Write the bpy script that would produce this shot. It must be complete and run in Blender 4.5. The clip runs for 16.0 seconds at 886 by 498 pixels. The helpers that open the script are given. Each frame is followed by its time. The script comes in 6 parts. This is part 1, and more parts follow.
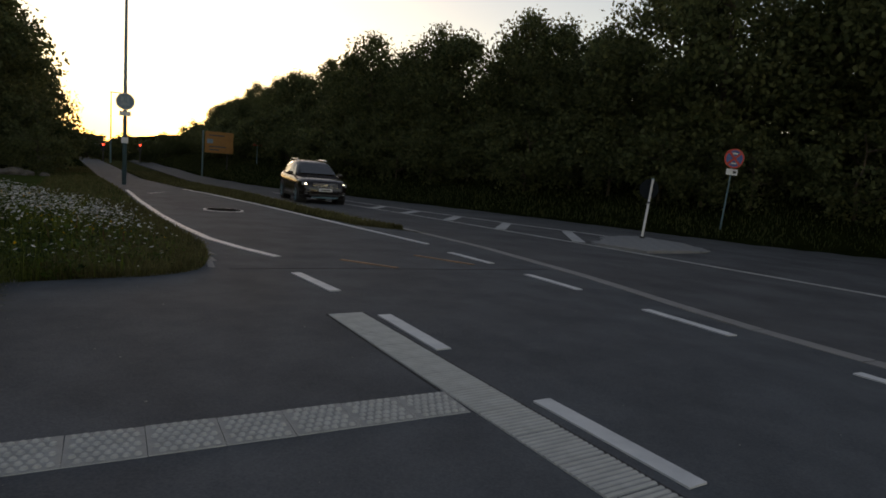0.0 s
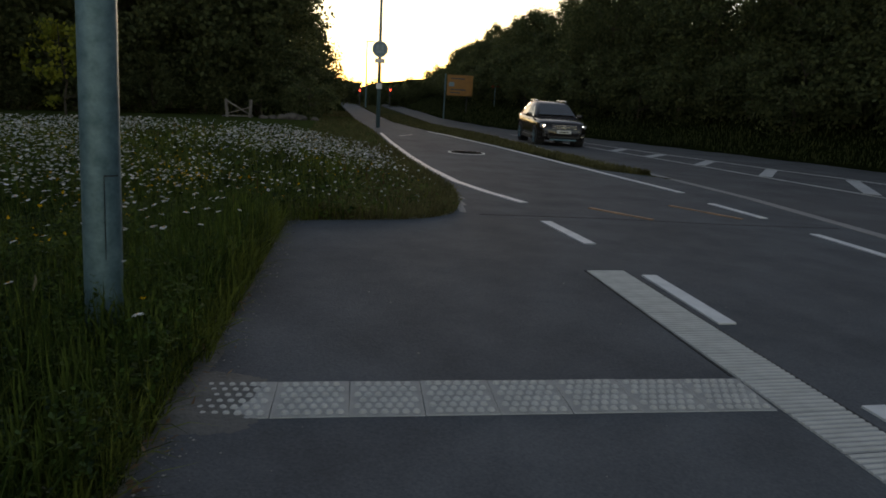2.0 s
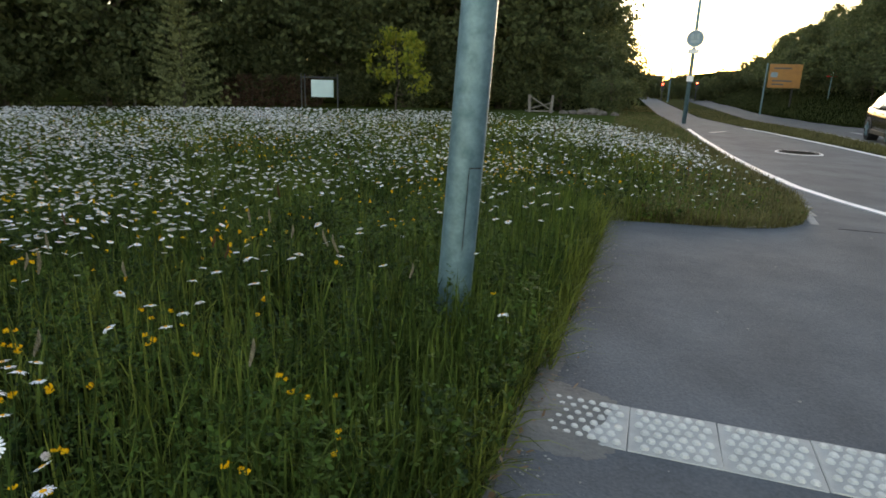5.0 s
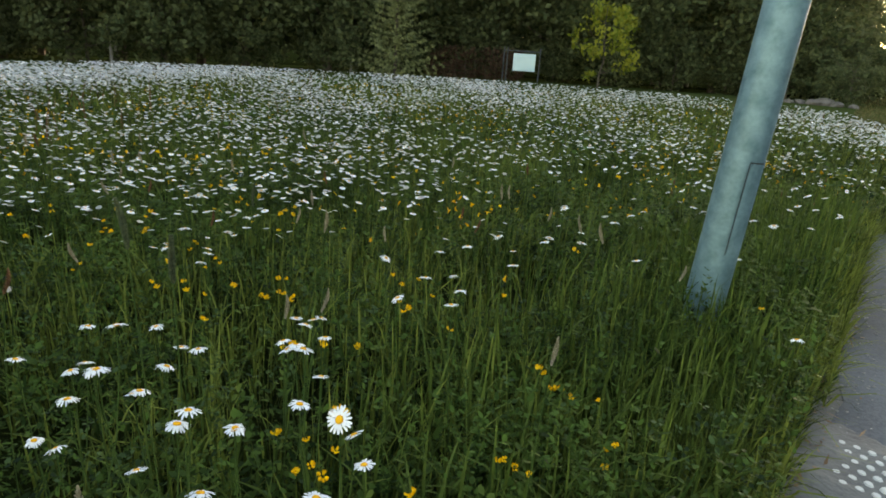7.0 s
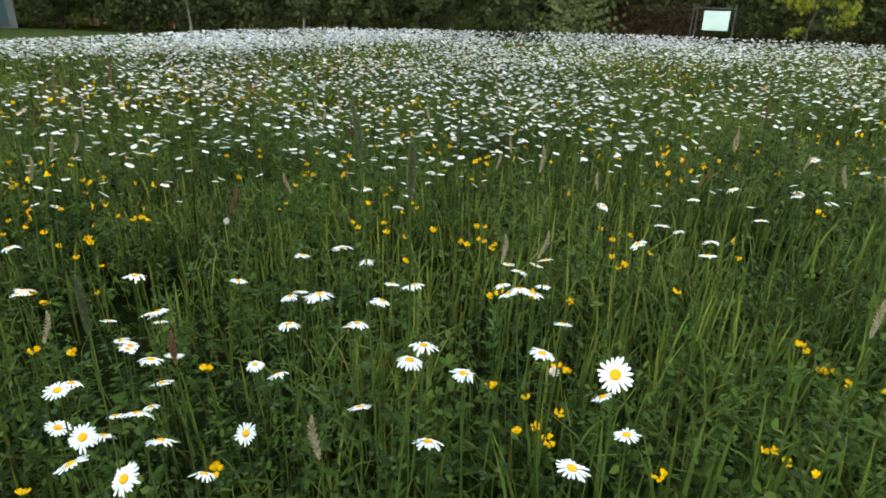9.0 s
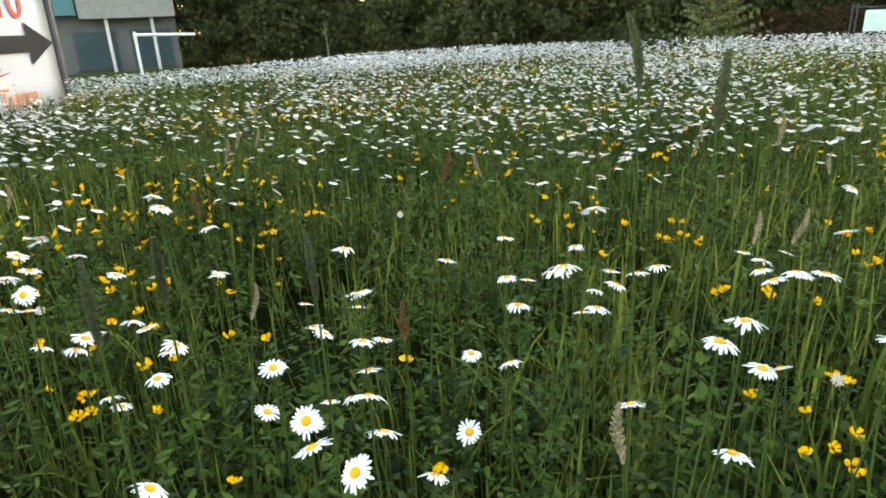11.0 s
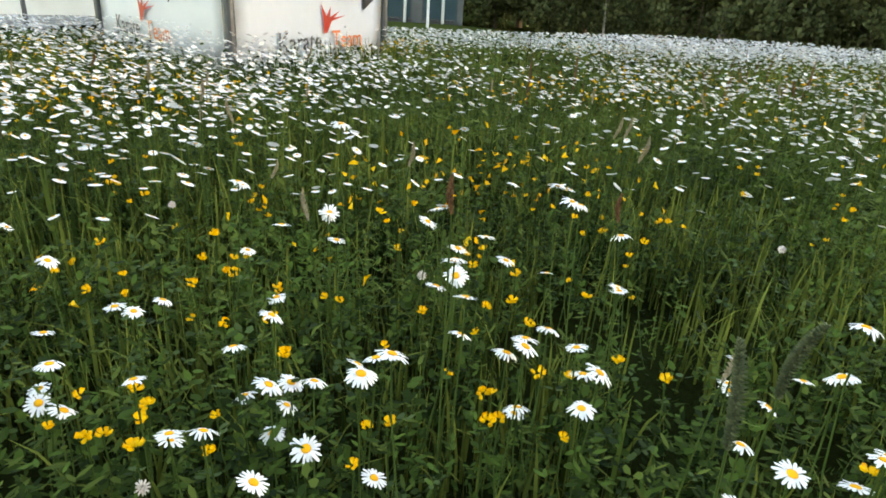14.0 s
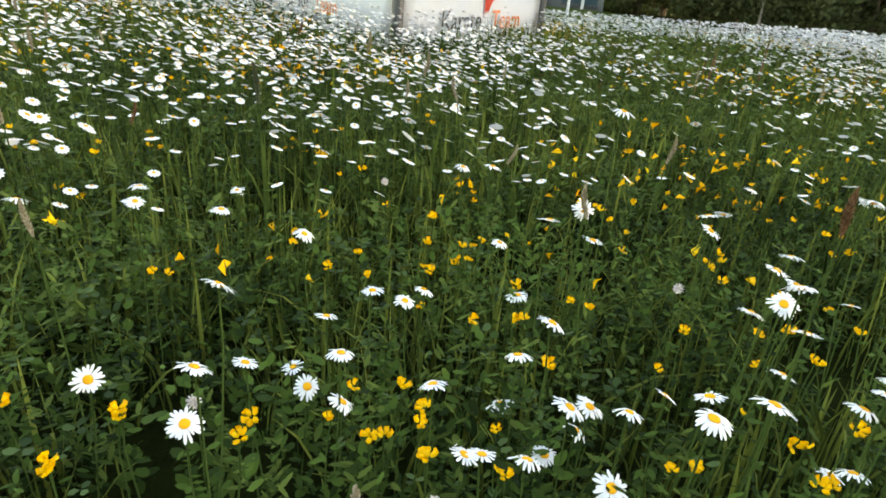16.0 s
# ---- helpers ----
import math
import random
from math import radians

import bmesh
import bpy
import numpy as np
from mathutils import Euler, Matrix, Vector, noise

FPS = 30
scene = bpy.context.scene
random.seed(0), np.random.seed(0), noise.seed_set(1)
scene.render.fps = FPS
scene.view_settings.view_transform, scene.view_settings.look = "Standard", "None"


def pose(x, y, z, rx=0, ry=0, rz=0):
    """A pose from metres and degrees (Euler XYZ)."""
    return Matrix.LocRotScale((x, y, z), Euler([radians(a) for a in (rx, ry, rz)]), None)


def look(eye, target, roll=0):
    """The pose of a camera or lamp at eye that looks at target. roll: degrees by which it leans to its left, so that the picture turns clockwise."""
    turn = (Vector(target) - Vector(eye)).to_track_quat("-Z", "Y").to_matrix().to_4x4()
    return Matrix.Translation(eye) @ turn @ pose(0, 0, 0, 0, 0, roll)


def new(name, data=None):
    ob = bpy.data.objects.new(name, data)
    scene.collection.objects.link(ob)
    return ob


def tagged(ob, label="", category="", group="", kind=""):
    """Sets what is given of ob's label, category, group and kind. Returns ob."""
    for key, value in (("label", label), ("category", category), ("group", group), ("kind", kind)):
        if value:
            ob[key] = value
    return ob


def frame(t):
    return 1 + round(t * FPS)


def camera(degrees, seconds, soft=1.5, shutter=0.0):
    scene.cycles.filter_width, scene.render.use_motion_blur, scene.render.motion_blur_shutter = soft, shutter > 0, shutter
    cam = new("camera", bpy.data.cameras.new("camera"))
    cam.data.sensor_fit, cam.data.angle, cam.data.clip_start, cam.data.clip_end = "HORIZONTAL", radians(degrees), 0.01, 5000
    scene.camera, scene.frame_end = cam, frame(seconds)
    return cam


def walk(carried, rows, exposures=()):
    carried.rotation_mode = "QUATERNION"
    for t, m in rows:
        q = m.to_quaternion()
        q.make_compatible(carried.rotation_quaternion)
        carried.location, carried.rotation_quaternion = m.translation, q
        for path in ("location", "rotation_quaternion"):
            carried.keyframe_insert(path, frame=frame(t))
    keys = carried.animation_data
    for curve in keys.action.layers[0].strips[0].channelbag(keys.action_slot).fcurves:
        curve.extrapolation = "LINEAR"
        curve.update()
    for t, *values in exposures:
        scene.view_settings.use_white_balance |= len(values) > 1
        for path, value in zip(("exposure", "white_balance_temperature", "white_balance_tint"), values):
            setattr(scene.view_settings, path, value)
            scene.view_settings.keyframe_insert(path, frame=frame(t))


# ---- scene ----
cam = camera(71.0, 16.0, soft=1.75)
PATH = [
    (0, (-0.463, -2.573, 1.238), (0.496, -0.837, 0.978), 4.6),
    (0.5, (-0.513, -2.498, 1.258), (0.356, -0.715, 1.005), 5.4),
    (1, (-0.539, -2.36, 1.265), (0.141, -0.506, 0.952), 4.5),
    (1.5, (-0.568, -2.26, 1.249), (-0.077, -0.365, 0.838), 4.2),
    (2, (-0.585, -2.171, 1.238), (-0.309, -0.252, 0.746), 3.3),
    (2.5, (-0.64, -2.075, 1.218), (-0.575, -0.143, 0.703), 2.3),
    (3, (-0.7, -1.982, 1.199), (-0.822, -0.045, 0.715), 1.3),
    (3.2, (-0.703, -1.976, 1.202), (-0.89, -0.042, 0.726), 1.0),
    (5.3, (-0.999, -1.907, 1.19), (-1.672, -0.111, 0.623), 1.9),
    (5.5, (-1.041, -1.905, 1.183), (-1.769, -0.135, 0.602), 1.8),
    (6, (-1.131, -1.901, 1.179), (-2.001, -0.201, 0.584), 1.9),
    (6.5, (-1.196, -1.906, 1.178), (-2.159, -0.266, 0.56), 2.9),
    (7, (-1.269, -1.919, 1.175), (-2.35, -0.365, 0.532), 3.9),
    (7.5, (-1.315, -1.933, 1.152), (-2.487, -0.47, 0.457), 3.3),
    (8, (-1.353, -1.92, 1.11), (-2.573, -0.521, 0.365), 3.3),
    (8.5, (-1.414, -1.9, 1.075), (-2.732, -0.606, 0.307), 2.9),
    (8.7, (-1.445, -1.895, 1.057), (-2.81, -0.65, 0.291), 2.3),
    (10.8, (-1.7, -1.958, 0.892), (-3.354, -1.062, 0.213), -2.3),
    (11, (-1.716, -1.978, 0.883), (-3.382, -1.11, 0.197), -2.5),
    (11.5, (-1.767, -2.039, 0.853), (-3.463, -1.265, 0.131), -3.7),
    (12, (-1.812, -2.1, 0.842), (-3.52, -1.434, 0.043), -3.9),
    (12.2, (-1.86, -2.111, 0.813), (-3.589, -1.507, 0.011), -3.3),
    (12.5, (-1.877, -2.164, 0.836), (-3.632, -1.641, 0.031), -3.2),
    (13, (-1.934, -2.223, 0.859), (-3.723, -1.832, 0.055), -1.1),
    (13.5, (-1.979, -2.263, 0.883), (-3.798, -1.961, 0.107), 2.0),
    (14, (-2.02, -2.3, 0.901), (-3.855, -2.093, 0.134), 3.6),
    (14.5, (-2.063, -2.351, 0.916), (-3.906, -2.249, 0.148), 4.7),
    (15, (-2.114, -2.419, 0.903), (-3.947, -2.46, 0.103), 4.7),
    (15.5, (-2.142, -2.506, 0.886), (-3.972, -2.625, 0.087), 4.4),
    (16, (-2.147, -2.595, 0.856), (-3.959, -2.73, 0.02), 5.2),
]
walk(cam, [(t, look(eye, target, roll)) for t, eye, target, roll in PATH],
     [(0, -0.06, 8700, 23), (0.5, -0.18, 8700, 23), (1.0, -0.27, 8600, 22), (1.5, -0.28, 8500, 20), (2, 0.17, 8200, 19), (2.5, 0.93, 8000, 16), (3, 1.34, 8000, 16), (5.5, 2.06, 8500, 16), (6, 2.20, 8600, 15), (7, 2.38, 8700, 12), (7.5, 2.54, 8800, 12), (8, 2.80, 8900, 12), (8.5, 2.98, 9000, 12), (11, 3.18, 9100, 12), (12, 3.16, 9150, 12), (13, 3.00, 9200, 12), (16, 3.02, 9200, 12)])

# ---------------------------------------------------------------- light
SUN_EL, SUN_ROT = 13.0, 8.0
world = bpy.data.worlds.new("dusk_sky")
scene.world = world
world.use_nodes = True
wn = world.node_tree.nodes
wl = world.node_tree.links
sky = wn.new("ShaderNodeTexSky")
sky.sky_type = 'NISHITA'
sky.sun_disc = False
sky.sun_elevation = radians(SUN_EL)
sky.sun_rotation = radians(SUN_ROT)
sky.air_density, sky.dust_density, sky.ozone_density = 1.0, 0.2, 0.3
wl.new(sky.outputs["Color"], wn["Background"].inputs["Color"])
wn["Background"].inputs["Strength"].default_value = 0.15
sun_data = bpy.data.lights.new("sun", 'SUN')
sun_data.energy, sun_data.angle, sun_data.color = 0.4, radians(10.0), (1.0, 0.85, 0.70)
sun = new("sun", sun_data)
sr, se = radians(SUN_ROT), radians(3.5)
sun.matrix_world = look((math.sin(sr) * math.cos(se) * 90, math.cos(sr) * math.cos(se) * 90, math.sin(se) * 90), (0, 0, 0))


# ---------------------------------------------------------------- terrain
VERGE_Y = [-60, 4, 6.5, 8.3, 10.3, 14.4, 17.9, 23.8, 39.6, 51, 90, 300]
VERGE_X = [30, 27, 24, 21, 18.6, 17.2, 16.4, 14.6, 9.6, 6.9, 4.6, 0]
KERB_Y = [-60, -0.1, 1.3, 3.8, 6.9, 11.2, 16, 28, 48, 90, 300]
KERB_X = [4.9, 5.04, 5.07, 5.5, 5.8, 5.8, 5.6, 5.9, 4.4, 1.8, -6]
LEFT_Y = [-60, 3.70, 3.78, 3.85, 3.95, 4.08, 4.22, 4.5, 4.9, 5.5, 6.5, 7.5, 10, 12, 17.4, 24, 40, 90, 300]
LEFT_X = [-1.27, -1.25, -1.05, -0.72, -0.17, 0.10, 0.32, 0.50, 0.62, 0.70, 0.76, 0.72, 0.55, 0.44, 0.28, 0.14, -0.6, -3.6, -14]
RIGHT_Y = [-60, -0.1, 1.3, 3.8, 6.9, 8.5, 11.1, 18.3, 28, 48, 90, 300]
RIGHT_X = [4.68, 4.82, 4.85, 5.28, 5.50, 4.75, 4.55, 4.02, 2.9, 1.3, -1.6, -10]


def lerp_at(y, ys, xs):
    return float(np.interp(y, ys, xs))


def base_z(x, y):
    r = np.hypot(x + 0.6, y + 2.0)
    return -0.027 * np.clip(r - 4.5, 0, 40)


def crest(x, y):
    """Distance from the footway at which the level part of the meadow ends and the ground dips."""
    return np.interp(np.degrees(np.arctan2(y + 2.0, -(x + 0.6))), [-40, 0, 12, 25, 90], [8.0, 8.8, 9.8, 12.0, 12.5])


def beyond_crest(x, y):
    return np.hypot(x + 0.6, y + 2.0) - crest(x, y)


def ground_z(x, y):
    """Height of the ground: a level meadow that dips behind its crest, a gentle fall along the road and a wooded bank beyond it."""
    d = np.clip(x - np.interp(y, VERGE_Y, VERGE_X), 0, 11)
    fall = 0.012 * np.clip(-x - 10, 0, 30) * np.clip((y - 2) / 8, 0, 1)
    old = base_z(x, y) - fall
    level = np.maximum(-0.06 * np.clip(beyond_crest(x, y), 0, 60), old)
    inside_meadow = np.clip((np.interp(y, LEFT_Y, LEFT_X) - x - 0.6) / 3.0, 0, 1)
    return old + inside_meadow * (level - old) + 0.45 * d


# ---------------------------------------------------------------- materials
def material(name, c1, c2, scale=8.0, rough=0.8, bump=0.2, fine=120.0, metallic=0.0, spec=0.5, big=0.0, grain=0.45, dist=0.01):
    """Principled surface with a broad mottling, fine grain and relief."""
    m = bpy.data.materials.new(name)
    m.use_nodes = True
    n, k = m.node_tree.nodes, m.node_tree.links
    b = n["Principled BSDF"]
    tc = n.new("ShaderNodeTexCoord")
    n1 = n.new("ShaderNodeTexNoise")
    n1.inputs["Scale"].default_value, n1.inputs["Detail"].default_value = scale, 6
    k.new(tc.outputs["Object"], n1.inputs["Vector"])
    n2 = n.new("ShaderNodeTexNoise")
    n2.inputs["Scale"].default_value, n2.inputs["Detail"].default_value = fine, 3
    k.new(tc.outputs["Object"], n2.inputs["Vector"])
    add = n.new("ShaderNodeMath")
    add.operation = 'MULTIPLY_ADD'
    k.new(n2.outputs["Fac"], add.inputs[0])
    add.inputs[1].default_value = grain
    sc = n.new("ShaderNodeMath")
    sc.operation = 'MULTIPLY_ADD'
    k.new(n1.outputs["Fac"], sc.inputs[0])
    sc.inputs[1].default_value, sc.inputs[2].default_value = 1.6, -0.275 - grain / 2
    k.new(sc.outputs[0], add.inputs[2])
    mx = n.new("ShaderNodeMix")
    mx.data_type = 'RGBA'
    mx.inputs[6].default_value, mx.inputs[7].default_value = (*c1, 1), (*c2, 1)
    k.new(add.outputs[0], mx.inputs[0])
    colour = mx.outputs[2]
    if big:
        n3 = n.new("ShaderNodeTexNoise")
        n3.inputs["Scale"].default_value, n3.inputs["Detail"].default_value = 0.9, 7
        n3.inputs["Roughness"].default_value = 0.68
        k.new(tc.outputs["Object"], n3.inputs["Vector"])
        mr = n.new("ShaderNodeMapRange")
        mr.inputs[1].default_value, mr.inputs[2].default_value = 0.36, 0.58
        mr.inputs[3].default_value, mr.inputs[4].default_value = 1.0 - big, 1.0
        k.new(n3.outputs["Fac"], mr.inputs[0])
        st = n.new("ShaderNodeMix")
        st.data_type, st.blend_type = 'RGBA', 'MULTIPLY'
        st.inputs[0].default_value = 1.0
        k.new(colour, st.inputs[6])
        k.new(mr.outputs[0], st.inputs[7])
        colour = st.outputs[2]
    k.new(colour, b.inputs["Base Color"])
    b.inputs["Roughness"].default_value, b.inputs["Metallic"].default_value = rough, metallic
    b.inputs["Specular IOR Level"].default_value = spec
    if bump:
        bp = n.new("ShaderNodeBump")
        bp.inputs["Strength"].default_value, bp.inputs["Distance"].default_value = bump, dist
        k.new(n2.outputs["Fac"], bp.inputs["Height"])
        k.new(bp.outputs[0], b.inputs["Normal"])
    return m


def leafy(name, c1, c2, rough=0.6, through_light=0.35, obj_random=True):
    """Leaf, blade and petal: varied from piece to piece, lets some light through."""
    m = bpy.data.materials.new(name)
    m.use_nodes = True
    n, k = m.node_tree.nodes, m.node_tree.links
    b = n["Principled BSDF"]
    g = n.new("ShaderNodeNewGeometry")
    mx = n.new("ShaderNodeMix")
    mx.data_type = 'RGBA'
    mx.inputs[6].default_value, mx.inputs[7].default_value = (*c1, 1), (*c2, 1)
    tc = n.new("ShaderNodeTexCoord")
    nz = n.new("ShaderNodeTexNoise")
    nz.inputs["Scale"].default_value, nz.inputs["Detail"].default_value = 2.3, 4
    k.new(tc.outputs["Object"], nz.inputs["Vector"])
    fa = n.new("ShaderNodeMath")
    fa.operation = 'MULTIPLY_ADD'
    fa.inputs[1].default_value, fa.inputs[2].default_value = 1.7, -0.85
    k.new(nz.outputs["Fac"], fa.inputs[0])
    fb = n.new("ShaderNodeMath")
    fb.operation = 'ADD'
    fb.use_clamp = True
    k.new(fa.outputs[0], fb.inputs[0])
    k.new(g.outputs["Random Per Island"], fb.inputs[1])
    k.new(fb.outputs[0], mx.inputs[0])
    k.new(mx.outputs[2], b.inputs["Base Color"])
    b.inputs["Roughness"].default_value = rough
    b.inputs["Specular IOR Level"].default_value = 0.10
    t = n.new("ShaderNodeBsdfTranslucent")
    k.new(mx.outputs[2], t.inputs["Color"])
    ms = n.new("ShaderNodeMixShader")
    ms.inputs[0].default_value = through_light
    k.new(b.outputs[0], ms.inputs[1])
    k.new(t.outputs[0], ms.inputs[2])
    k.new(ms.outputs[0], n["Material Output"].inputs["Surface"])
    return m


def glowing(name, colour, strength):
    m = bpy.data.materials.new(name)
    m.use_nodes = True
    b = m.node_tree.nodes["Principled BSDF"]
    b.inputs["Base Color"].default_value = (*colour, 1)
    b.inputs["Emission Color"].default_value = (*colour, 1)
    b.inputs["Emission Strength"].default_value = strength
    return m


ASPHALT = material("asphalt_pale", (0.066, 0.074, 0.083), (0.112, 0.124, 0.136), 2.1, 0.92, 0.8, 85, spec=0.25, grain=1.6, dist=0.006, big=0.24)
ROADTOP = material("asphalt_road", (0.064, 0.067, 0.072), (0.120, 0.124, 0.130), 1.1, 0.92, 0.9, 70, spec=0.25, grain=1.7, dist=0.006, big=0.26)
CONCRETE = material("concrete", (0.20, 0.195, 0.19), (0.30, 0.29, 0.28), 5, 0.9, 0.4, 90)
TACTILE = material("tactile_concrete", (0.40, 0.395, 0.37), (0.60, 0.59, 0.555), 9, 0.85, 0.3, 200, dist=0.003)
# tile ground between studs and ribs, coloured darker for the shade there
TACTBASE = material("tactile_concrete_shaded", (0.25, 0.248, 0.237), (0.42, 0.414, 0.395), 14, 0.9, 0.3, 200, dist=0.003)
PAINT = material("road_paint", (0.50, 0.51, 0.52), (0.74, 0.74, 0.74), 6, 0.65, 0.2, 150, dist=0.003)
WORNPAINT = material("worn_road_paint", (0.22, 0.22, 0.22), (0.50, 0.50, 0.49), 3, 0.75, 0.2, 60)
HATCHPAINT = material("hatch_paint", (0.30, 0.305, 0.31), (0.56, 0.56, 0.56), 4, 0.7, 0.2, 80)
ORANGE = material("orange_road_paint", (0.12, 0.09, 0.07), (0.50, 0.26, 0.12), 7, 0.75, 0.2, 90)
# soil; the shade under the growth is put into its near-black colour
SOIL = material("shade_dark_meadow_soil", (0.006, 0.009, 0.003), (0.020, 0.025, 0.007), 1.5, 1.0, 0.8, 30, spec=0.0, dist=0.05)
DIRT = material("bare_dirt", (0.085, 0.082, 0.078), (0.165, 0.158, 0.148), 6, 0.95, 0.6, 60, dist=0.01)
GALV = material("galvanised_steel", (0.040, 0.100, 0.122), (0.19, 0.305, 0.345), 13, 0.5, 0.08, 60, metallic=0.45)
DARKSTEEL = material("dark_steel", (0.05, 0.055, 0.06), (0.10, 0.105, 0.11), 8, 0.5, 0.05, 60, metallic=0.5)
WHITEMETAL = material("white_metal", (0.62, 0.62, 0.62), (0.78, 0.78, 0.78), 5, 0.5, 0.05, 60)
BLUESIGN = material("blue_sign_face", (0.015, 0.05, 0.22), (0.03, 0.08, 0.30), 5, 0.4, 0.0)
REDSIGN = material("red_sign_face", (0.45, 0.02, 0.02), (0.60, 0.04, 0.03), 5, 0.4, 0.0)
# blue sign greyed to imitate lens flare; also the direction board's pale panel
GREYSIGN = material("greyed_blue_sign_face", (0.10, 0.17, 0.22), (0.18, 0.26, 0.31), 9, 0.5, 0.0)
YELLOWSIGN = material("yellow_sign_face", (0.22, 0.085, 0.012), (0.34, 0.14, 0.02), 3, 0.45, 0.0)
BARK = material("bark", (0.045, 0.035, 0.025), (0.12, 0.095, 0.07), 9, 0.95, 0.8, 40, dist=0.03)
ROCK = material("pale_rock", (0.16, 0.155, 0.15), (0.36, 0.35, 0.33), 3, 0.9, 0.7, 20, dist=0.05)
WOOD = material("weathered_wood", (0.12, 0.10, 0.085), (0.26, 0.23, 0.20), 8, 0.9, 0.5, 60)
BLACK = material("black_plastic", (0.012, 0.012, 0.013), (0.025, 0.025, 0.026), 10, 0.5, 0.0)
BANNER = material("white_tarpaulin", (0.68, 0.72, 0.77), (0.76, 0.79, 0.83), 1.5, 0.55, 0.15, 6, dist=0.02)
INKRED = material("red_print", (0.55, 0.05, 0.03), (0.68, 0.09, 0.05), 9, 0.5, 0.0)
INKDARK = material("dark_print", (0.03, 0.032, 0.036), (0.06, 0.062, 0.066), 9, 0.5, 0.0)
INKORANGE = material("orange_print", (0.62, 0.16, 0.05), (0.72, 0.22, 0.08), 9, 0.5, 0.0)
CARPAINT = material("brown_metallic_paint", (0.014, 0.010, 0.008), (0.022, 0.017, 0.014), 3, 0.16, 0.0, metallic=0.0, spec=0.6)
CARGLASS = material("car_glass", (0.010, 0.014, 0.015), (0.018, 0.024, 0.026), 2, 0.04, 0.0, spec=0.9)
CHROME = material("chrome", (0.55, 0.56, 0.57), (0.70, 0.70, 0.71), 6, 0.18, 0.0, metallic=1.0)
RUBBER = material("tyre_rubber", (0.012, 0.012, 0.012), (0.03, 0.03, 0.03), 15, 0.85, 0.2, 60)
RENDERWALL = material("pale_render", (0.52, 0.52, 0.50), (0.66, 0.65, 0.63), 1.2, 0.85, 0.2, 20)
TEALWALL = material("teal_cladding", (0.03, 0.13, 0.15), (0.06, 0.20, 0.23), 1.0, 0.6, 0.1, 20)
GREYWALL = material("grey_cladding", (0.06, 0.065, 0.07), (0.13, 0.135, 0.14), 0.8, 0.7, 0.1, 20)
WINDOWGLASS = material("window_glass", (0.02, 0.05, 0.06), (0.04, 0.08, 0.10), 0.8, 0.3, 0.0, spec=0.3)
HEADLIGHT = glowing("headlight_glow", (1.0, 0.88, 0.62), 14.0)
REDGLOW = glowing("red_lamp_glow", (1.0, 0.06, 0.03), 6.0)
GRASS = leafy("grass_blade", (0.014, 0.028, 0.004), (0.180, 0.212, 0.042), 0.7, 0.3)
LUSH = leafy("lush_leaf", (0.016, 0.036, 0.006), (0.105, 0.148, 0.030), 0.7, 0.35)
HERB = leafy("meadow_herb_leaf", (0.008, 0.020, 0.003), (0.064, 0.116, 0.020), 0.75, 0.25)
CLOVERLEAF = leafy("clover_leaf", (0.008, 0.020, 0.006), (0.072, 0.118, 0.040), 0.65, 0.25)
STRAW = leafy("dry_grass_head", (0.20, 0.17, 0.11), (0.36, 0.31, 0.22), 0.8, 0.2)
SPIKE = leafy("grass_spike", (0.07, 0.09, 0.05), (0.14, 0.16, 0.09), 0.8, 0.15)
REDSTALK = leafy("sorrel_stalk", (0.10, 0.05, 0.025), (0.17, 0.09, 0.05), 0.8, 0.1)
PETAL = leafy("white_petal", (0.74, 0.76, 0.80), (0.84, 0.85, 0.87), 0.6, 0.25)
DISC = leafy("daisy_disc", (0.70, 0.29, 0.015), (0.82, 0.42, 0.025), 0.8, 0.05)
TREFOIL = leafy("trefoil_petal", (0.68, 0.31, 0.005), (0.86, 0.54, 0.018), 0.6, 0.15)
CLOVER = leafy("clover_head", (0.55, 0.48, 0.45), (0.72, 0.66, 0.62), 0.8, 0.15)
STEM = leafy("flower_stem", (0.022, 0.046, 0.009), (0.052, 0.088, 0.022), 0.6, 0.1)
LEAF = leafy("tree_leaf", (0.050, 0.068, 0.028), (0.135, 0.150, 0.066), 0.6, 0.4)
LEAFLIGHT = leafy("sapling_leaf", (0.13, 0.16, 0.02), (0.31, 0.30, 0.045), 0.6, 0.4)
NEEDLE = leafy("conifer_needle", (0.10, 0.115, 0.05), (0.22, 0.225, 0.10), 0.7, 0.2)
HEDGELEAF = leafy("beech_hedge_leaf", (0.050, 0.028, 0.018), (0.115, 0.070, 0.042), 0.7, 0.25)
BANKGRASS = leafy("bank_grass_blade", (0.022, 0.030, 0.010), (0.068, 0.078, 0.030), 0.8, 0.2)
RUBBLE = material("brown_rubble", (0.075, 0.060, 0.050), (0.20, 0.17, 0.145), 4, 0.95, 0.8, 25, dist=0.05)
# white sign symbols, dulled in colour to imitate lens flare
HAZEDSYMBOL = material("hazed_symbol", (0.20, 0.27, 0.31), (0.28, 0.36, 0.40), 9, 0.5, 0.0)


# ---------------------------------------------------------------- builders
def mesh_from(name, verts, faces, mats, index=None, smooth=False):
    me = bpy.data.meshes.new(name)
    me.from_pydata(verts if isinstance(verts, list) else verts.tolist(), [], faces)
    for m in (mats if isinstance(mats, (list, tuple)) else [mats]):
        me.materials.append(m)
    if index is not None:
        me.polygons.foreach_set("material_index", index)
    if smooth:
        me.polygons.foreach_set("use_smooth", [True] * len(me.polygons))
    me.update()
    return me


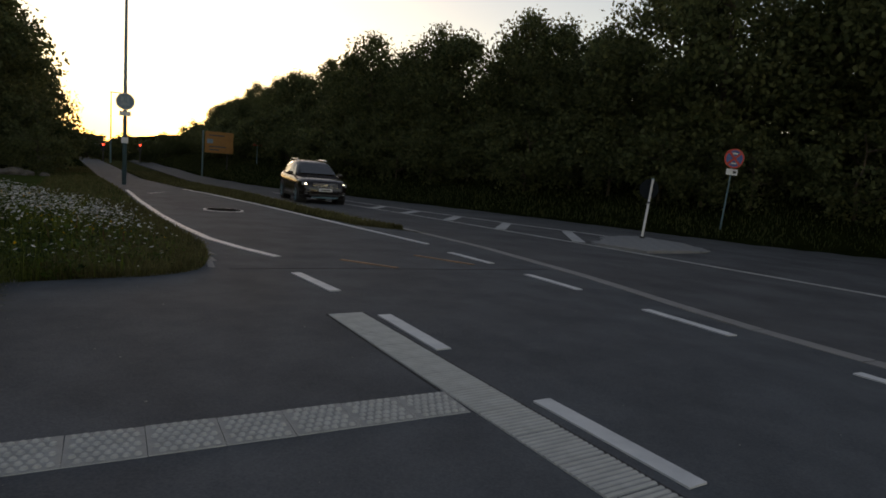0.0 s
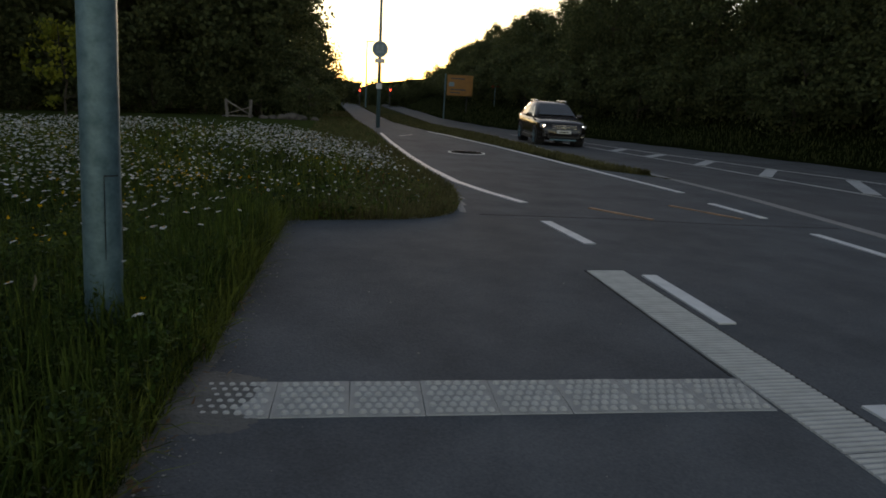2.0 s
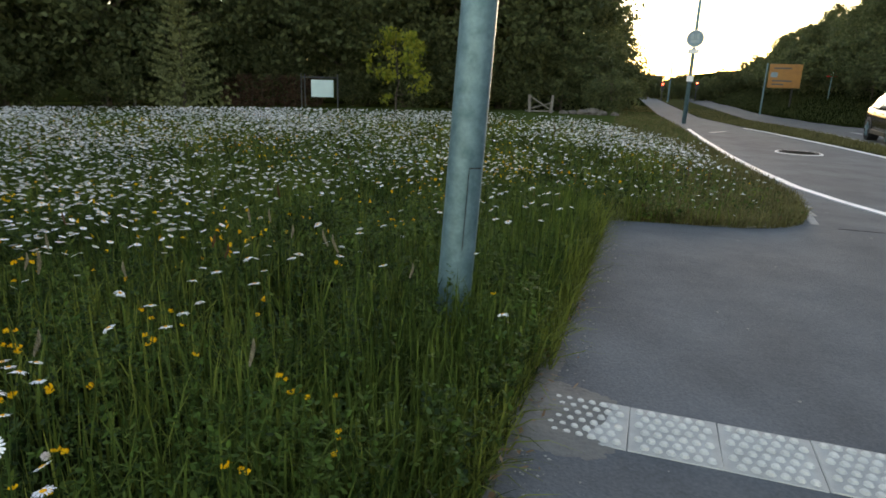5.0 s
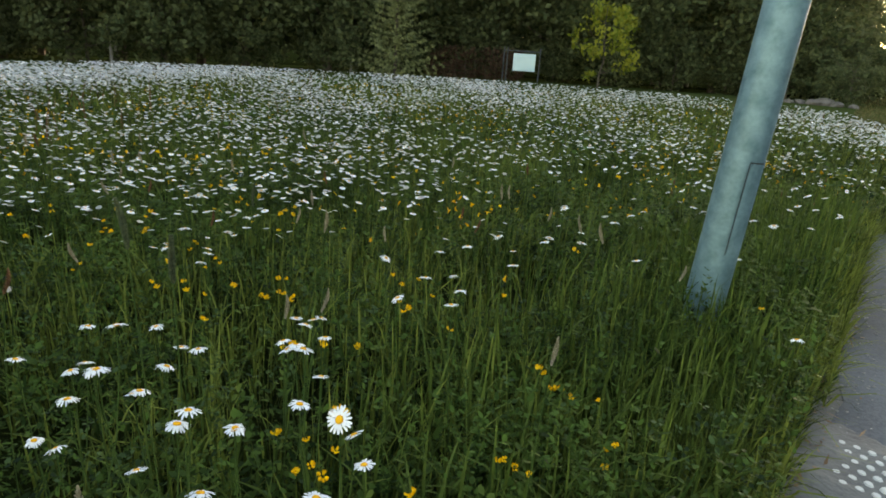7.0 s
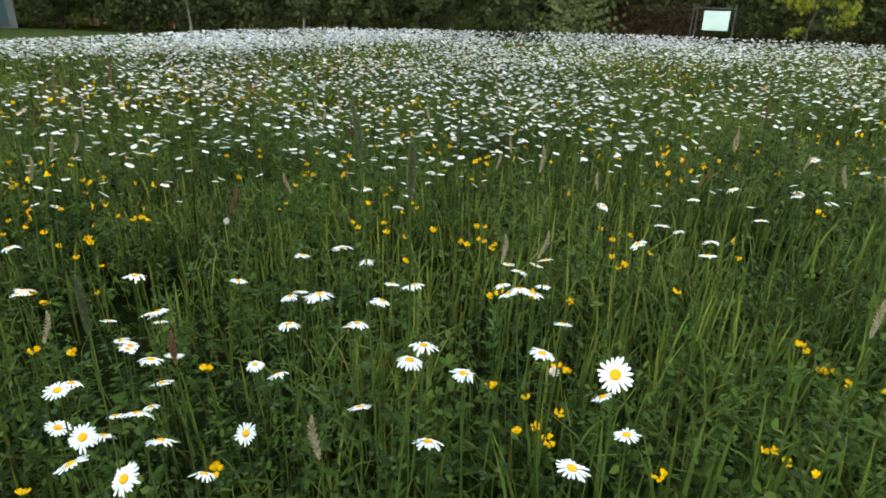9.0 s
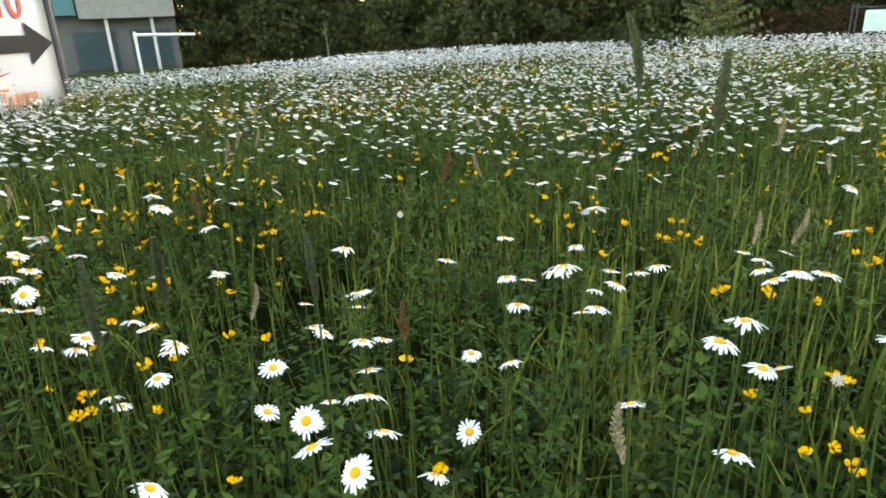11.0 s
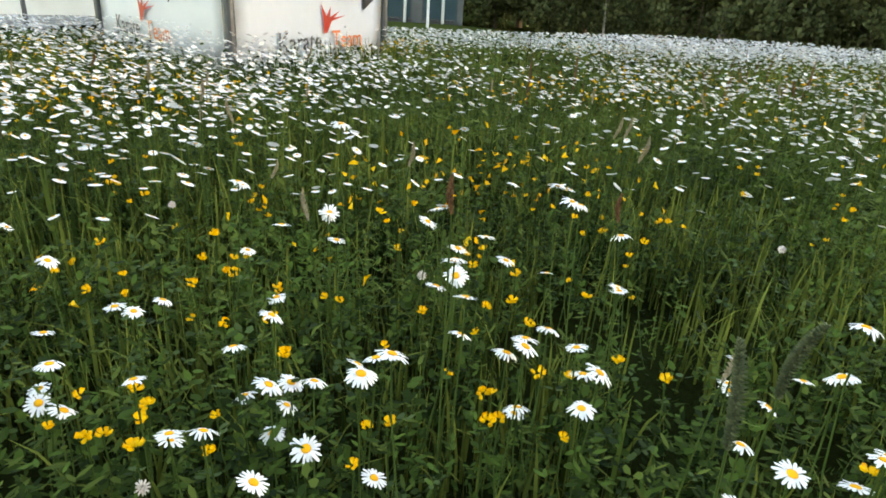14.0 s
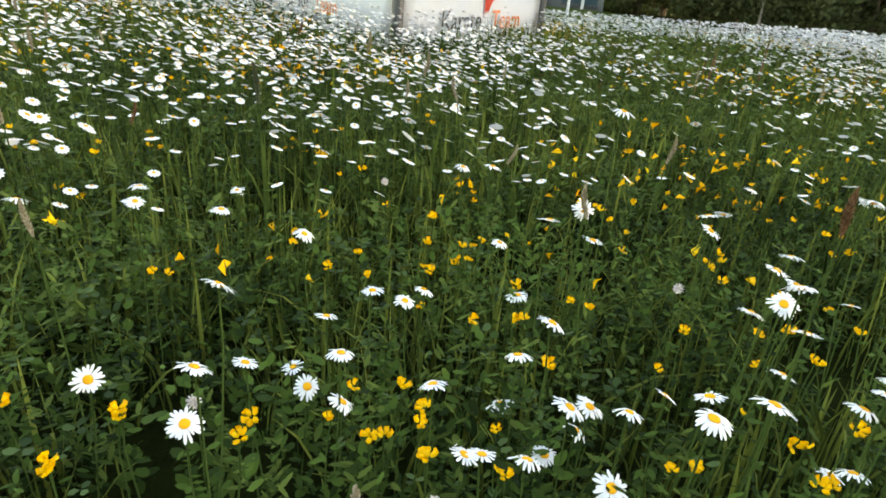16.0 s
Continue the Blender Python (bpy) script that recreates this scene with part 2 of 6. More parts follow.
def part(name, bm, mat, parent=None, label="", smooth=False):
    """Links a bmesh (or a mesh) as one object, under parent where there is one."""
    if isinstance(bm, bmesh.types.BMesh):
        me = bpy.data.meshes.new(name)
        bm.to_mesh(me)
        bm.free()
        me.materials.append(mat)
        if smooth:
            me.polygons.foreach_set("use_smooth", [True] * len(me.polygons))
    else:
        me = bm
    ob = new(name, me)
    ob.parent = parent
    if label:
        tagged(ob, label)
    return ob


def empty(name, m, label, category, group=""):
    ob = new(name)
    ob.empty_display_size = 0.1
    ob.matrix_world = m
    return tagged(ob, label, category, group)


def box(bm, x0, x1, y0, y1, z0, z1, m=None, bevel=0.0):
    r = bmesh.ops.create_cube(bm, size=1, matrix=(m or Matrix()) @ Matrix.Translation(((x0 + x1) / 2, (y0 + y1) / 2, (z0 + z1) / 2)) @ Matrix.Diagonal((x1 - x0, y1 - y0, z1 - z0, 1)))
    if bevel:
        es = list({e for v in r["verts"] for e in v.link_edges})
        bmesh.ops.bevel(bm, geom=es, offset=bevel, segments=2, affect='EDGES', profile=0.5)
    return bm


def boxed(*a, **k):
    return box(bmesh.new(), *a, **k)


def tube(bm, p, q, r0, r1, n=10, caps=True):
    p, q = Vector(p), Vector(q)
    d = q - p
    m = Matrix.Translation((p + q) / 2) @ d.to_track_quat('Z', 'Y').to_matrix().to_4x4()
    bmesh.ops.create_cone(bm, cap_ends=caps, segments=n, radius1=r0, radius2=r1, depth=d.length, matrix=m)
    return bm


def disc_bm(r, t, n=28, m=None):
    """A thin round plate that faces -y, with a rounded rim."""
    bm = bmesh.new()
    bmesh.ops.create_cone(bm, cap_ends=True, segments=n, radius1=r, radius2=r, depth=t, matrix=(m or Matrix()) @ pose(0, 0, 0, 90, 0, 0))
    return bm


def sheet(name, ys, left, right, nx, dz, mat, label, category, skirt=0.0):
    """A surface between two edges that run along y, laid dz over the ground."""
    vs, fs = [], []
    for y in ys:
        a, b = left(y), right(y)
        for i in range(nx + 1):
            x = a + (b - a) * i / nx
            vs.append((x, y, float(base_z(x, y)) + dz))
    w = nx + 1
    for j in range(len(ys) - 1):
        for i in range(nx):
            fs.append((j * w + i, j * w + i + 1, (j + 1) * w + i + 1, (j + 1) * w + i))
    if skirt:
        n0 = len(vs)
        for j in range(len(ys)):
            for i in (0, nx):
                x, y, z = vs[j * w + i]
                vs.append((x, y, z - skirt))
        for j in range(len(ys) - 1):
            fs.append((j * w, (j + 1) * w, n0 + 2 * j + 2, n0 + 2 * j))
            fs.append((j * w + nx, n0 + 2 * j + 1, n0 + 2 * j + 3, (j + 1) * w + nx))
    ob = new(name, mesh_from(name, vs, fs, mat))
    return tagged(ob, label, category, kind="structure")


def ribbon(name, pts, width, mat, label, dz=0.016, step=0.5):
    """A painted line along a polyline, thick as paint is."""
    P = [Vector((x, y)) for x, y in pts]
    dense = [P[0]]
    for a, b in zip(P, P[1:]):
        n = max(1, int((b - a).length / step))
        dense += [a.lerp(b, (i + 1) / n) for i in range(n)]
    vs, fs = [], []
    for i, p in enumerate(dense):
        d = (dense[min(i + 1, len(dense) - 1)] - dense[max(i - 1, 0)]).normalized()
        s = Vector((-d.y, d.x)) * width / 2
        for q, low in ((p + s, 0), (p - s, 0), (p + s, 1), (p - s, 1)):
            vs.append((q.x, q.y, float(base_z(q.x, q.y)) + (dz if not low else 0.004)))
    for i in range(len(dense) - 1):
        a, b = 4 * i, 4 * i + 4
        fs += [(a, a + 1, b + 1, b), (a, b, b + 2, a + 2), (a + 1, a + 3, b + 3, b + 1)]
    fs += [(0, 2, 3, 1), (len(vs) - 4, len(vs) - 3, len(vs) - 1, len(vs) - 2)]
    return tagged(new(name, mesh_from(name, vs, fs, mat)), label, "road marking", kind="structure")


def ground_at(x, y):
    return float(ground_z(np.float64(x), np.float64(y)))


def stand(x, y, rz=0, dz=0.0):
    return pose(x, y, ground_at(x, y) + dz, 0, 0, rz)


# ---------------------------------------------------------------- ground, road, path
def spread(limit, fine, step, growth):
    v, s = [0.0], step
    while v[-1] < limit:
        v.append(v[-1] + s)
        if v[-1] > fine:
            s *= growth
    return v


def build_ground():
    px = spread(900, 45, 1.0, 1.25)
    xs = np.array([-v for v in px[:0:-1]] + px)
    ys = np.array([-v for v in px[:0:-1]] + spread(900, 90, 1.0, 1.25))
    X, Y = np.meshgrid(xs, ys)
    lumps = np.array([noise.noise((x * 0.35, y * 0.35, 3.0)) for x, y in zip(X.ravel(), Y.ravel())]).reshape(X.shape)
    meadow = np.clip((np.interp(Y, LEFT_Y, LEFT_X) - X - 1.0), 0, 1)
    Z = ground_z(X, Y) - 0.025 + 0.05 * lumps * meadow
    paved = (X > np.interp(Y, LEFT_Y, LEFT_X) - 1.2) & (X < np.interp(Y, VERGE_Y, VERGE_X) + 0.2)
    Z = Z - 0.06 * paved
    w = len(xs)
    idx = np.arange(w * len(ys)).reshape(len(ys), w)
    f = np.stack([idx[:-1, :-1], idx[:-1, 1:], idx[1:, 1:], idx[1:, :-1]], -1).reshape(-1, 4)
    v = np.stack([X, Y, Z], -1).reshape(-1, 3)
    return tagged(new("ground", mesh_from("ground", v, f.tolist(), SOIL, smooth=True)), "meadow soil coloured near-black for the shade under tall grass and flowers", "ground", kind="structure")


build_ground()
near_y = [-14 + 0.5 * i for i in range(50)]
far_y = [11 + 1.5 * i for i in range(54)]


def pad_left(y):
    rough = 0.10 * noise.noise((0.5, y * 1.9, 0)) + 0.06 * noise.noise((2.5, y * 0.6, 0)) + 0.05 * noise.noise((6.5, y * 6.0, 0))
    return lerp_at(y, LEFT_Y, LEFT_X) + rough * (1.0 if y < 5.5 else 0.4)


path_ys = [-14 + 0.4 * i for i in range(31)] + [-1.8 + 0.1 * i for i in range(54)] + [3.58 + 0.04 * i for i in range(36)] + [5.1 + 0.3 * i for i in range(19)] + far_y
sheet("pavement", path_ys, pad_left, lambda y: lerp_at(y, KERB_Y, KERB_X) - 0.212 if y < 11.4 else lerp_at(y, RIGHT_Y, RIGHT_X), 8, 0.006, ASPHALT, "pale grey asphalt cycle path and footway beside the road", "pavement", 0.08)
sheet("road", near_y + far_y, lambda y: lerp_at(y, KERB_Y, KERB_X), lambda y: lerp_at(y, VERGE_Y, VERGE_X), 14, 0.002, ROADTOP, "worn grey asphalt road with a side turning", "road", 0.05)
# gutter slabs between the path and the road
gutter = tagged(new("gutter"), "pale concrete gutter slabs along the road edge", "gutter", kind="structure")
gy = -8.0
while gy < 30:
    step = 0.98 if gy < 14 else 1.98
    bm = bmesh.new()
    vs = []
    for yy in (gy, gy + step):
        x = lerp_at(yy, KERB_Y, KERB_X)
        for xx in (x - 0.21, x - 0.002):
            z = float(base_z(xx, yy))
            vs.append([bm.verts.new((xx, yy, z + h)) for h in (-0.05, 0.012 + random.uniform(-0.002, 0.002))])
    a, b, c, d = vs
    for f in ((a[1], b[1], d[1], c[1]), (a[0], a[1], c[1], c[0]), (b[1], b[0], d[0], d[1]), (a[0], b[0], b[1], a[1]), (c[1], d[1], d[0], c[0])):
        bm.faces.new(f)
    part("gutter_slab", bm, CONCRETE, gutter)
    gy += step + 0.02

VERGESOIL = material("verge_thatch", (0.030, 0.032, 0.012), (0.085, 0.082, 0.036), 3, 1.0, 0.8, 40, spec=0.0, dist=0.03)
# raised grass strip between cycle path and road
strip_ys = [9.6, 9.8, 10.1] + [10.5 + 0.5 * i for i in range(10)] + [15.5 + 2 * i for i in range(38)]
sheet("grass_strip", strip_ys, lambda y: lerp_at(y, RIGHT_Y, RIGHT_X) + 0.12 + max(0, 0.75 * (11.0 - y)), lambda y: lerp_at(y, KERB_Y, KERB_X) - 0.22, 2, 0.012, VERGESOIL, "narrow rough grass strip between cycle path and road", "grass strip", 0.08)
# stone kerb at the corner of the meadow
kerb = tagged(new("kerb"), "low worn kerb stones edging the meadow corner", "kerb", kind="structure")
for i, (kx, ky) in enumerate(((0.60, 4.78), (0.66, 5.30), (0.70, 5.82))):
    part("kerb_stone", boxed(-0.04, 0.04, -0.26, 0.26, -0.06, 0.016, m=pose(kx, ky, float(base_z(kx, ky)), 0, 0, -4 + 8 * i), bevel=0.012), CONCRETE, kerb)
# bare dirt fringe along the footway edge
sheet("dirt_fringe", [-6 + 0.25 * i for i in range(42)], lambda y: -1.50 + 0.10 * noise.noise((7.1, y * 1.3, 0)), lambda y: -1.10, 2, 0.002, DIRT, "bare trodden dirt along the asphalt edge", "dirt", 0.05)

# road markings
def dash(x0, y0, x1, y1, w=0.115, mat=PAINT, label="white painted dash on the asphalt"):
    return ribbon("road_marking", [(x0, y0), (x1, y1)], w, mat, label, step=0.25)


for seg in ((1.80, -3.0, 1.75, -2.0), (1.72, -0.98, 1.665, 0.02), (1.58, 1.0, 1.55, 1.97), (1.49, 3.02, 1.40, 4.1)):
    dash(*seg)
for seg in ((4.42, -1.15, 4.38, -0.2), (4.40, 0.85, 4.42, 1.88), (4.46, 2.95, 4.48, 4.0), (4.55, 5.0, 4.50, 6.15)):
    dash(*seg)
ribbon("road_marking", [(1.51, 5.43), (1.22, 6.3), (0.95, 7.44), (0.74, 9.5), (0.59, 12.07), (0.42, 17.4), (0.30, 24)], 0.12, PAINT, "white painted edge line of the cycle path")
ribbon("road_marking", [(4.68, 7.34), (4.38, 11.1), (3.88, 18.3), (3.2, 25), (2.74, 28)], 0.12, PAINT, "white painted edge line of the cycle path")
for seg in ((2.30, 5.2, 2.80, 4.5), (3.66, 5.75, 4.15, 4.85)):
    dash(*seg, 0.075, ORANGE, "worn orange painted dash on the asphalt")
dash(0.95, 22.0, 1.55, 23.6, 0.1, WORNPAINT, "worn white painted mark on the cycle path")
ribbon("road_marking", [(11.2, -4), (10.0, 2.2), (9.93, 2.74), (9.6, 5.2), (9.3, 8.35), (8.97, 11.3), (8.75, 14.4), (8.3, 19.2), (7.3, 30)], 0.12, WORNPAINT, "worn white painted lane line on the road")
ribbon("road_marking", [(12.5, 10.4), (12.0, 12.3), (11.3, 14.1), (10.75, 16.7), (10.2, 18.9), (9.8, 21.3), (9.0, 27)], 0.12, WORNPAINT, "worn white painted lane line on the road")
for seg in ((9.55, 8.85, 11.75, 11.95), (9.18, 11.7, 11.1, 14.2), (9.0, 14.4, 10.6, 16.55), (8.6, 16.85, 10.05, 18.75), (8.3, 19.0, 9.65, 21.1)):
    dash(*seg, 0.30, HATCHPAINT, "white painted hatch bar on the road")
ribbon("road_marking", [(12.6, 3.2), (16, 3.4)], 0.3, WORNPAINT, "worn white painted stop bar on the side road")

JOINT = material("dark_joint", (0.022, 0.022, 0.023), (0.050, 0.050, 0.051), 9, 0.95, 0.3, 60)
ribbon("pavement_joint", [(0.75, 4.42), (2.2, 4.46), (3.6, 4.40), (5.2, 4.50)], 0.022, JOINT, "dark tar joint between two asphalt layers", 0.009)
# joints along the guide strip; the groove's shadow line is painted as dark ribbon
ribbon("pavement_joint", [(1.41, 2.08), (1.575, -0.95), (1.685, -2.9)], 0.02, JOINT, "joint beside the guide strip with its shadow line painted dark", 0.010)
ribbon("pavement_joint", [(1.10, 2.08), (1.185, 0.32)], 0.012, JOINT, "joint beside the guide strip with its shadow line painted dark", 0.010)

IRON = material("cast_iron", (0.004, 0.004, 0.004), (0.012, 0.012, 0.012), 20, 0.9, 0.2, 60, spec=0.05)
# manhole in the cycle path
man = empty("manhole_cover", stand(2.25, 14.2, 0, 0.01), "round iron manhole cover set in pale repair ring", "manhole cover")
bm = bmesh.new()
bmesh.ops.create_cone(bm, cap_ends=True, segments=32, radius1=0.50, radius2=0.485, depth=0.03)
part("repair_ring", bm, PAINT, man, "pale ring")
bm = bmesh.new()
bmesh.ops.create_cone(bm, cap_ends=True, segments=32, radius1=0.445, radius2=0.44, depth=0.034)
for i in range(-3, 4):
    box(bm, -0.3, 0.3, i * 0.09 - 0.02, i * 0.09 + 0.02, 0.016, 0.024)
part("lid", bm, IRON, man, "dark cast iron lid")

# tactile paving

def dome_tile():
    bm = boxed(-0.1485, 0.1485, -0.1485, 0.1485, -0.05, 0.010, bevel=0.003)
    for j in range(6):
        for i in range(7):
            x, y = (i - 3) * 0.042 + (0.0105 if j % 2 else -0.0105), (j - 2.5) * 0.047
            if abs(x) < 0.133:
                bmesh.ops.create_cone(bm, cap_ends=True, segments=7, radius1=0.0170, radius2=0.0105, depth=0.009, matrix=Matrix.Translation((x, y, 0.0143)))
    me = bpy.data.meshes.new("dome_tile")
    bm.to_mesh(me)
    bm.free()
    me.materials.append(TACTILE)
    me.materials.append(TACTBASE)
    me.polygons.foreach_set("material_index", [1 if p.center.z < 0.0105 and abs(p.normal.z) > 0.5 else 0 for p in me.polygons])
    return me


def rib_tile():
    bm = boxed(-0.147, 0.147, -0.147, 0.147, -0.05, 0.008, bevel=0.003)
    for j in range(9):
        y = (j - 4) * 0.0327
        vs = [bm.verts.new((sx * 0.145, y + sy, z)) for sx in (-1, 1) for sy, z in ((-0.0115, 0.008), (-0.0075, 0.0128), (0.0075, 0.0128), (0.0115, 0.008))]
        for i in range(3):
            bm.faces.new((vs[i], vs[i + 1], vs[i + 5], vs[i + 4]))
        bm.faces.new(vs[:4][::-1])
        bm.faces.new(vs[4:])
    me = bpy.data.meshes.new("rib_tile")
    bm.to_mesh(me)
    bm.free()
    me.materials.append(TACTILE)
    me.materials.append(TACTBASE)
    me.polygons.foreach_set("material_index", [1 if p.center.z < 0.0095 and abs(p.normal.z) > 0.5 else 0 for p in me.polygons])
    return me


domes, ribs = dome_tile(), rib_tile()
tact = tagged(new("tactile_strip"), "pale concrete tactile strip with studs across the footway", "tactile paving", kind="structure")
for i in range(-4, 4):
    t = part("studded_tile", domes, None, tact)
    t.matrix_world = pose(0.3 * i + 0.15, 0.15, 0.0008 + random.uniform(-0.001, 0.001), 0, 0, random.uniform(-0.5, 0.5))
guide = tagged(new("tactile_guide"), "pale concrete ribbed guide strip along the cycle path", "tactile paving", kind="structure")
for i in range(16):
    y = 1.93 - 0.3 * i
    x = 1.262 + 0.0545 * (1.93 - y)
    t = part("ribbed_tile", ribs, None, guide)
    t.matrix_world = pose(x, y, 0.002 + random.uniform(-0.001, 0.001), 0, 0, 3.1 + random.uniform(-0.4, 0.4))

bm = bmesh.new()
grid = []
for i in range(31):
    col = []
    for j in range(33):
        x, y = -1.36 + i * 0.018, -0.16 + j * 0.0194
        u = x + 0.05 * noise.noise((y * 7, 2.0, x * 3)) + 0.02 * noise.noise((y * 26, x * 26, 7.0))
        side = min(y + 0.16, 0.46 - y) + 0.03 * noise.noise((x * 9, y * 9, 3.0))
        z = lerp_at(u, [-1.36, -1.2, -1.12, -1.02, -0.9], [0.010, 0.0225, 0.0185, 0.0125, 0.004])
        z = z * lerp_at(side, [0.0, 0.06, 0.16], [-0.1, 0.35, 1.0]) + 0.0035 * noise.noise((x * 34, y * 34, 0)) + 0.0015 * noise.noise((x * 90, y * 90, 0))
        col.append(bm.verts.new((x, y, z)))
    grid.append(col)
for a, b in zip(grid, grid[1:]):
    for j in range(32):
        bm.faces.new((a[j], b[j], b[j + 1], a[j + 1]))
mound = part("dirt_patch", bm, DIRT)
tagged(mound, "bare dirt washed over the end of the tactile strip", "dirt", kind="structure")

# paved traffic island
isl = tagged(new("traffic_island"), "low pale stone-paved traffic island in the road", "traffic island", kind="structure")
poly = [(9.5, 8.2), (11.8, 10.3), (13.5, 10.9), (13.6, 9.2), (12.3, 7.4), (9.75, 6.9)]
bm = bmesh.new()
top = [bm.verts.new((x, y, float(base_z(x, y)) + 0.06)) for x, y in poly]
low = [bm.verts.new((x, y, float(base_z(x, y)) - 0.03)) for x, y in poly]
bm.faces.new(top)
for i in range(len(poly)):
    bm.faces.new((low[i], low[(i + 1) % len(poly)], top[(i + 1) % len(poly)], top[i]))
bmesh.ops.recalc_face_normals(bm, faces=bm.faces)
part("island_bed", bm, CONCRETE, isl, "pale mortar between the setts")


def inside(x, y, pg):
    c = False
    for (x0, y0), (x1, y1) in zip(pg, pg[1:] + pg[:1]):
        if (y0 > y) != (y1 > y) and x < (x1 - x0) * (y - y0) / (y1 - y0) + x0:
            c = not c
    return c


SETT = material("grey_sett", (0.15, 0.155, 0.16), (0.27, 0.275, 0.28), 6, 0.85, 0.4, 60)
sett_me = bpy.data.meshes.new("sett")
bm = boxed(-0.195, 0.195, -0.11, 0.11, -0.03, 0.008, bevel=0.004)
bm.to_mesh(sett_me)
bm.free()
sett_me.materials.append(SETT)
for j in range(16):
    for i in range(12):
        u, v = i * 0.47 + (0.23 if j % 2 else 0), j * 0.31
        x, y = 9.3 + u * 0.93 + v * 0.1, 6.8 + v * 0.9 + u * 0.12
        if inside(x, y, poly) and inside(x + 0.15, y + 0.1, poly) and inside(x - 0.15, y - 0.1, poly):
            s = part("sett", sett_me, None, isl)
            s.matrix_world = pose(x, y, float(base_z(x, y)) + 0.06 + random.uniform(-0.002, 0.002), 0, 0, 7 + random.uniform(-2, 2))


# ---------------------------------------------------------------- posts and signs
def lamp_mast():
    m = empty("street_lamp", stand(-1.765, 0.78) @ pose(0, 0, 0, 0, 2.8, 0), "tall galvanised steel street lamp mast with inspection hatch", "street lamp")
    bm = bmesh.new()
    tube(bm, (0, 0, -0.1), (0, 0, 3.2), 0.083, 0.074, 24, False)
    tube(bm, (0, 0, 3.2), (0, 0, 8.0), 0.074, 0.045, 24)
    part("mast", bm, GALV, m, smooth=True)
    bm = bmesh.new()
    for a in range(5):
        u = radians(-60 + a * 9)
        v = radians(-60 + (a + 1) * 9)
        for z0, z1 in ((0.42, 0.80),):
            q = [bm.verts.new((0.0865 * math.cos(t), 0.0865 * math.sin(t), z)) for t, z in ((u, z0), (v, z0), (v, z1 - (0.02 if a == 4 else 0)), (u, z1 - (0.02 if a == 0 else 0)))]
            bm.faces.new(q)
    bmesh.ops.recalc_face_normals(bm, faces=bm.faces)
    bmesh.ops.solidify(bm, geom=bm.faces[:], thickness=-0.004)
    bmesh.ops.recalc_face_normals(bm, faces=bm.faces)
    part("hatch_cover", bm, GALV, m, "thin steel inspection hatch cover")
    bm = bmesh.new()
    for u, v, z0, z1 in ((-63, -61, 0.42, 0.80), (-61, -20, 0.796, 0.802)):
        k = 4 if v - u > 5 else 1
        for a in range(k):
            p, q = radians(u + (v - u) * a / k), radians(u + (v - u) * (a + 1) / k)
            bm.faces.new([bm.verts.new((0.0885 * math.cos(t), 0.0885 * math.sin(t), z)) for t, z in ((p, z0), (q, z0), (q, z1), (p, z1))])
    bmesh.ops.solidify(bm, geom=bm.faces[:], thickness=0.004)
    part("hatch_seam", bm, BLACK, m, "dark seam round the hatch")
    return m


lamp_mast()


def path_mast():
    m = empty("sign_mast", stand(0.35, 30.0), "street lamp mast carrying a round cycle path sign", "sign mast")
    part("mast", tube(bmesh.new(), (0, 0, -0.1), (0, 0, 9.0), 0.10, 0.055, 16), GALV, m, smooth=True)
    # flare haze over the sign is painted into face and symbols
    part("round_sign", disc_bm(0.39, 0.02, m=pose(0, -0.12, 3.80)), GREYSIGN, m, "round blue sign with lens flare haze in its colour")
    for bx, bz, bw, bh in ((-0.13, 3.90, 0.06, 0.12), (0.12, 3.90, 0.06, 0.13), (0.0, 3.68, 0.2, 0.07)):
        part("symbol", boxed(bx - bw, bx + bw, -0.136, -0.13, bz - bh, bz + bh, bevel=0.002), HAZEDSYMBOL, m, "white path symbol with lens flare haze in its colour")
    part("symbol_bar", boxed(-0.012, 0.012, -0.136, -0.13, 3.50, 4.1), HAZEDSYMBOL, m)
    bm = bmesh.new()
    for i in range(36):
        u, v = 2 * math.pi * i / 36, 2 * math.pi * (i + 1) / 36
        q = [bm.verts.new((r * math.cos(t), -0.137, 3.80 + r * math.sin(t))) for r, t in ((0.34, u), (0.34, v), (0.39, v), (0.39, u))]
        bm.faces.new(q)
    part("sign_rim", bm, WHITEMETAL, m, "white sign rim")
    part("plate", boxed(-0.24, 0.24, -0.14, -0.12, 3.15, 3.36), WHITEMETAL, m, "white supplementary plate")
    part("small_plate", boxed(-0.14, 0.14, -0.14, -0.12, 1.92, 2.18), WHITEMETAL, m, "small pale plate")
    return m


path_mast()


def far_lamp(x, y, h, label):
    m = empty("street_lamp", stand(x, y), label, "street lamp", "far street lamps")
    part("mast", tube(bmesh.new(), (0, 0, -0.1), (0, 0, h), 0.10, 0.05, 10), GALV, m)
    part("lamp_head", boxed(-0.1, 0.85, -0.12, 0.12, h - 0.02, h + 0.08, bevel=0.03), GALV, m, "flat street lamp head")


far_lamp(0.1, 72.5, 7.3, "distant grey street lamp with a short arm")


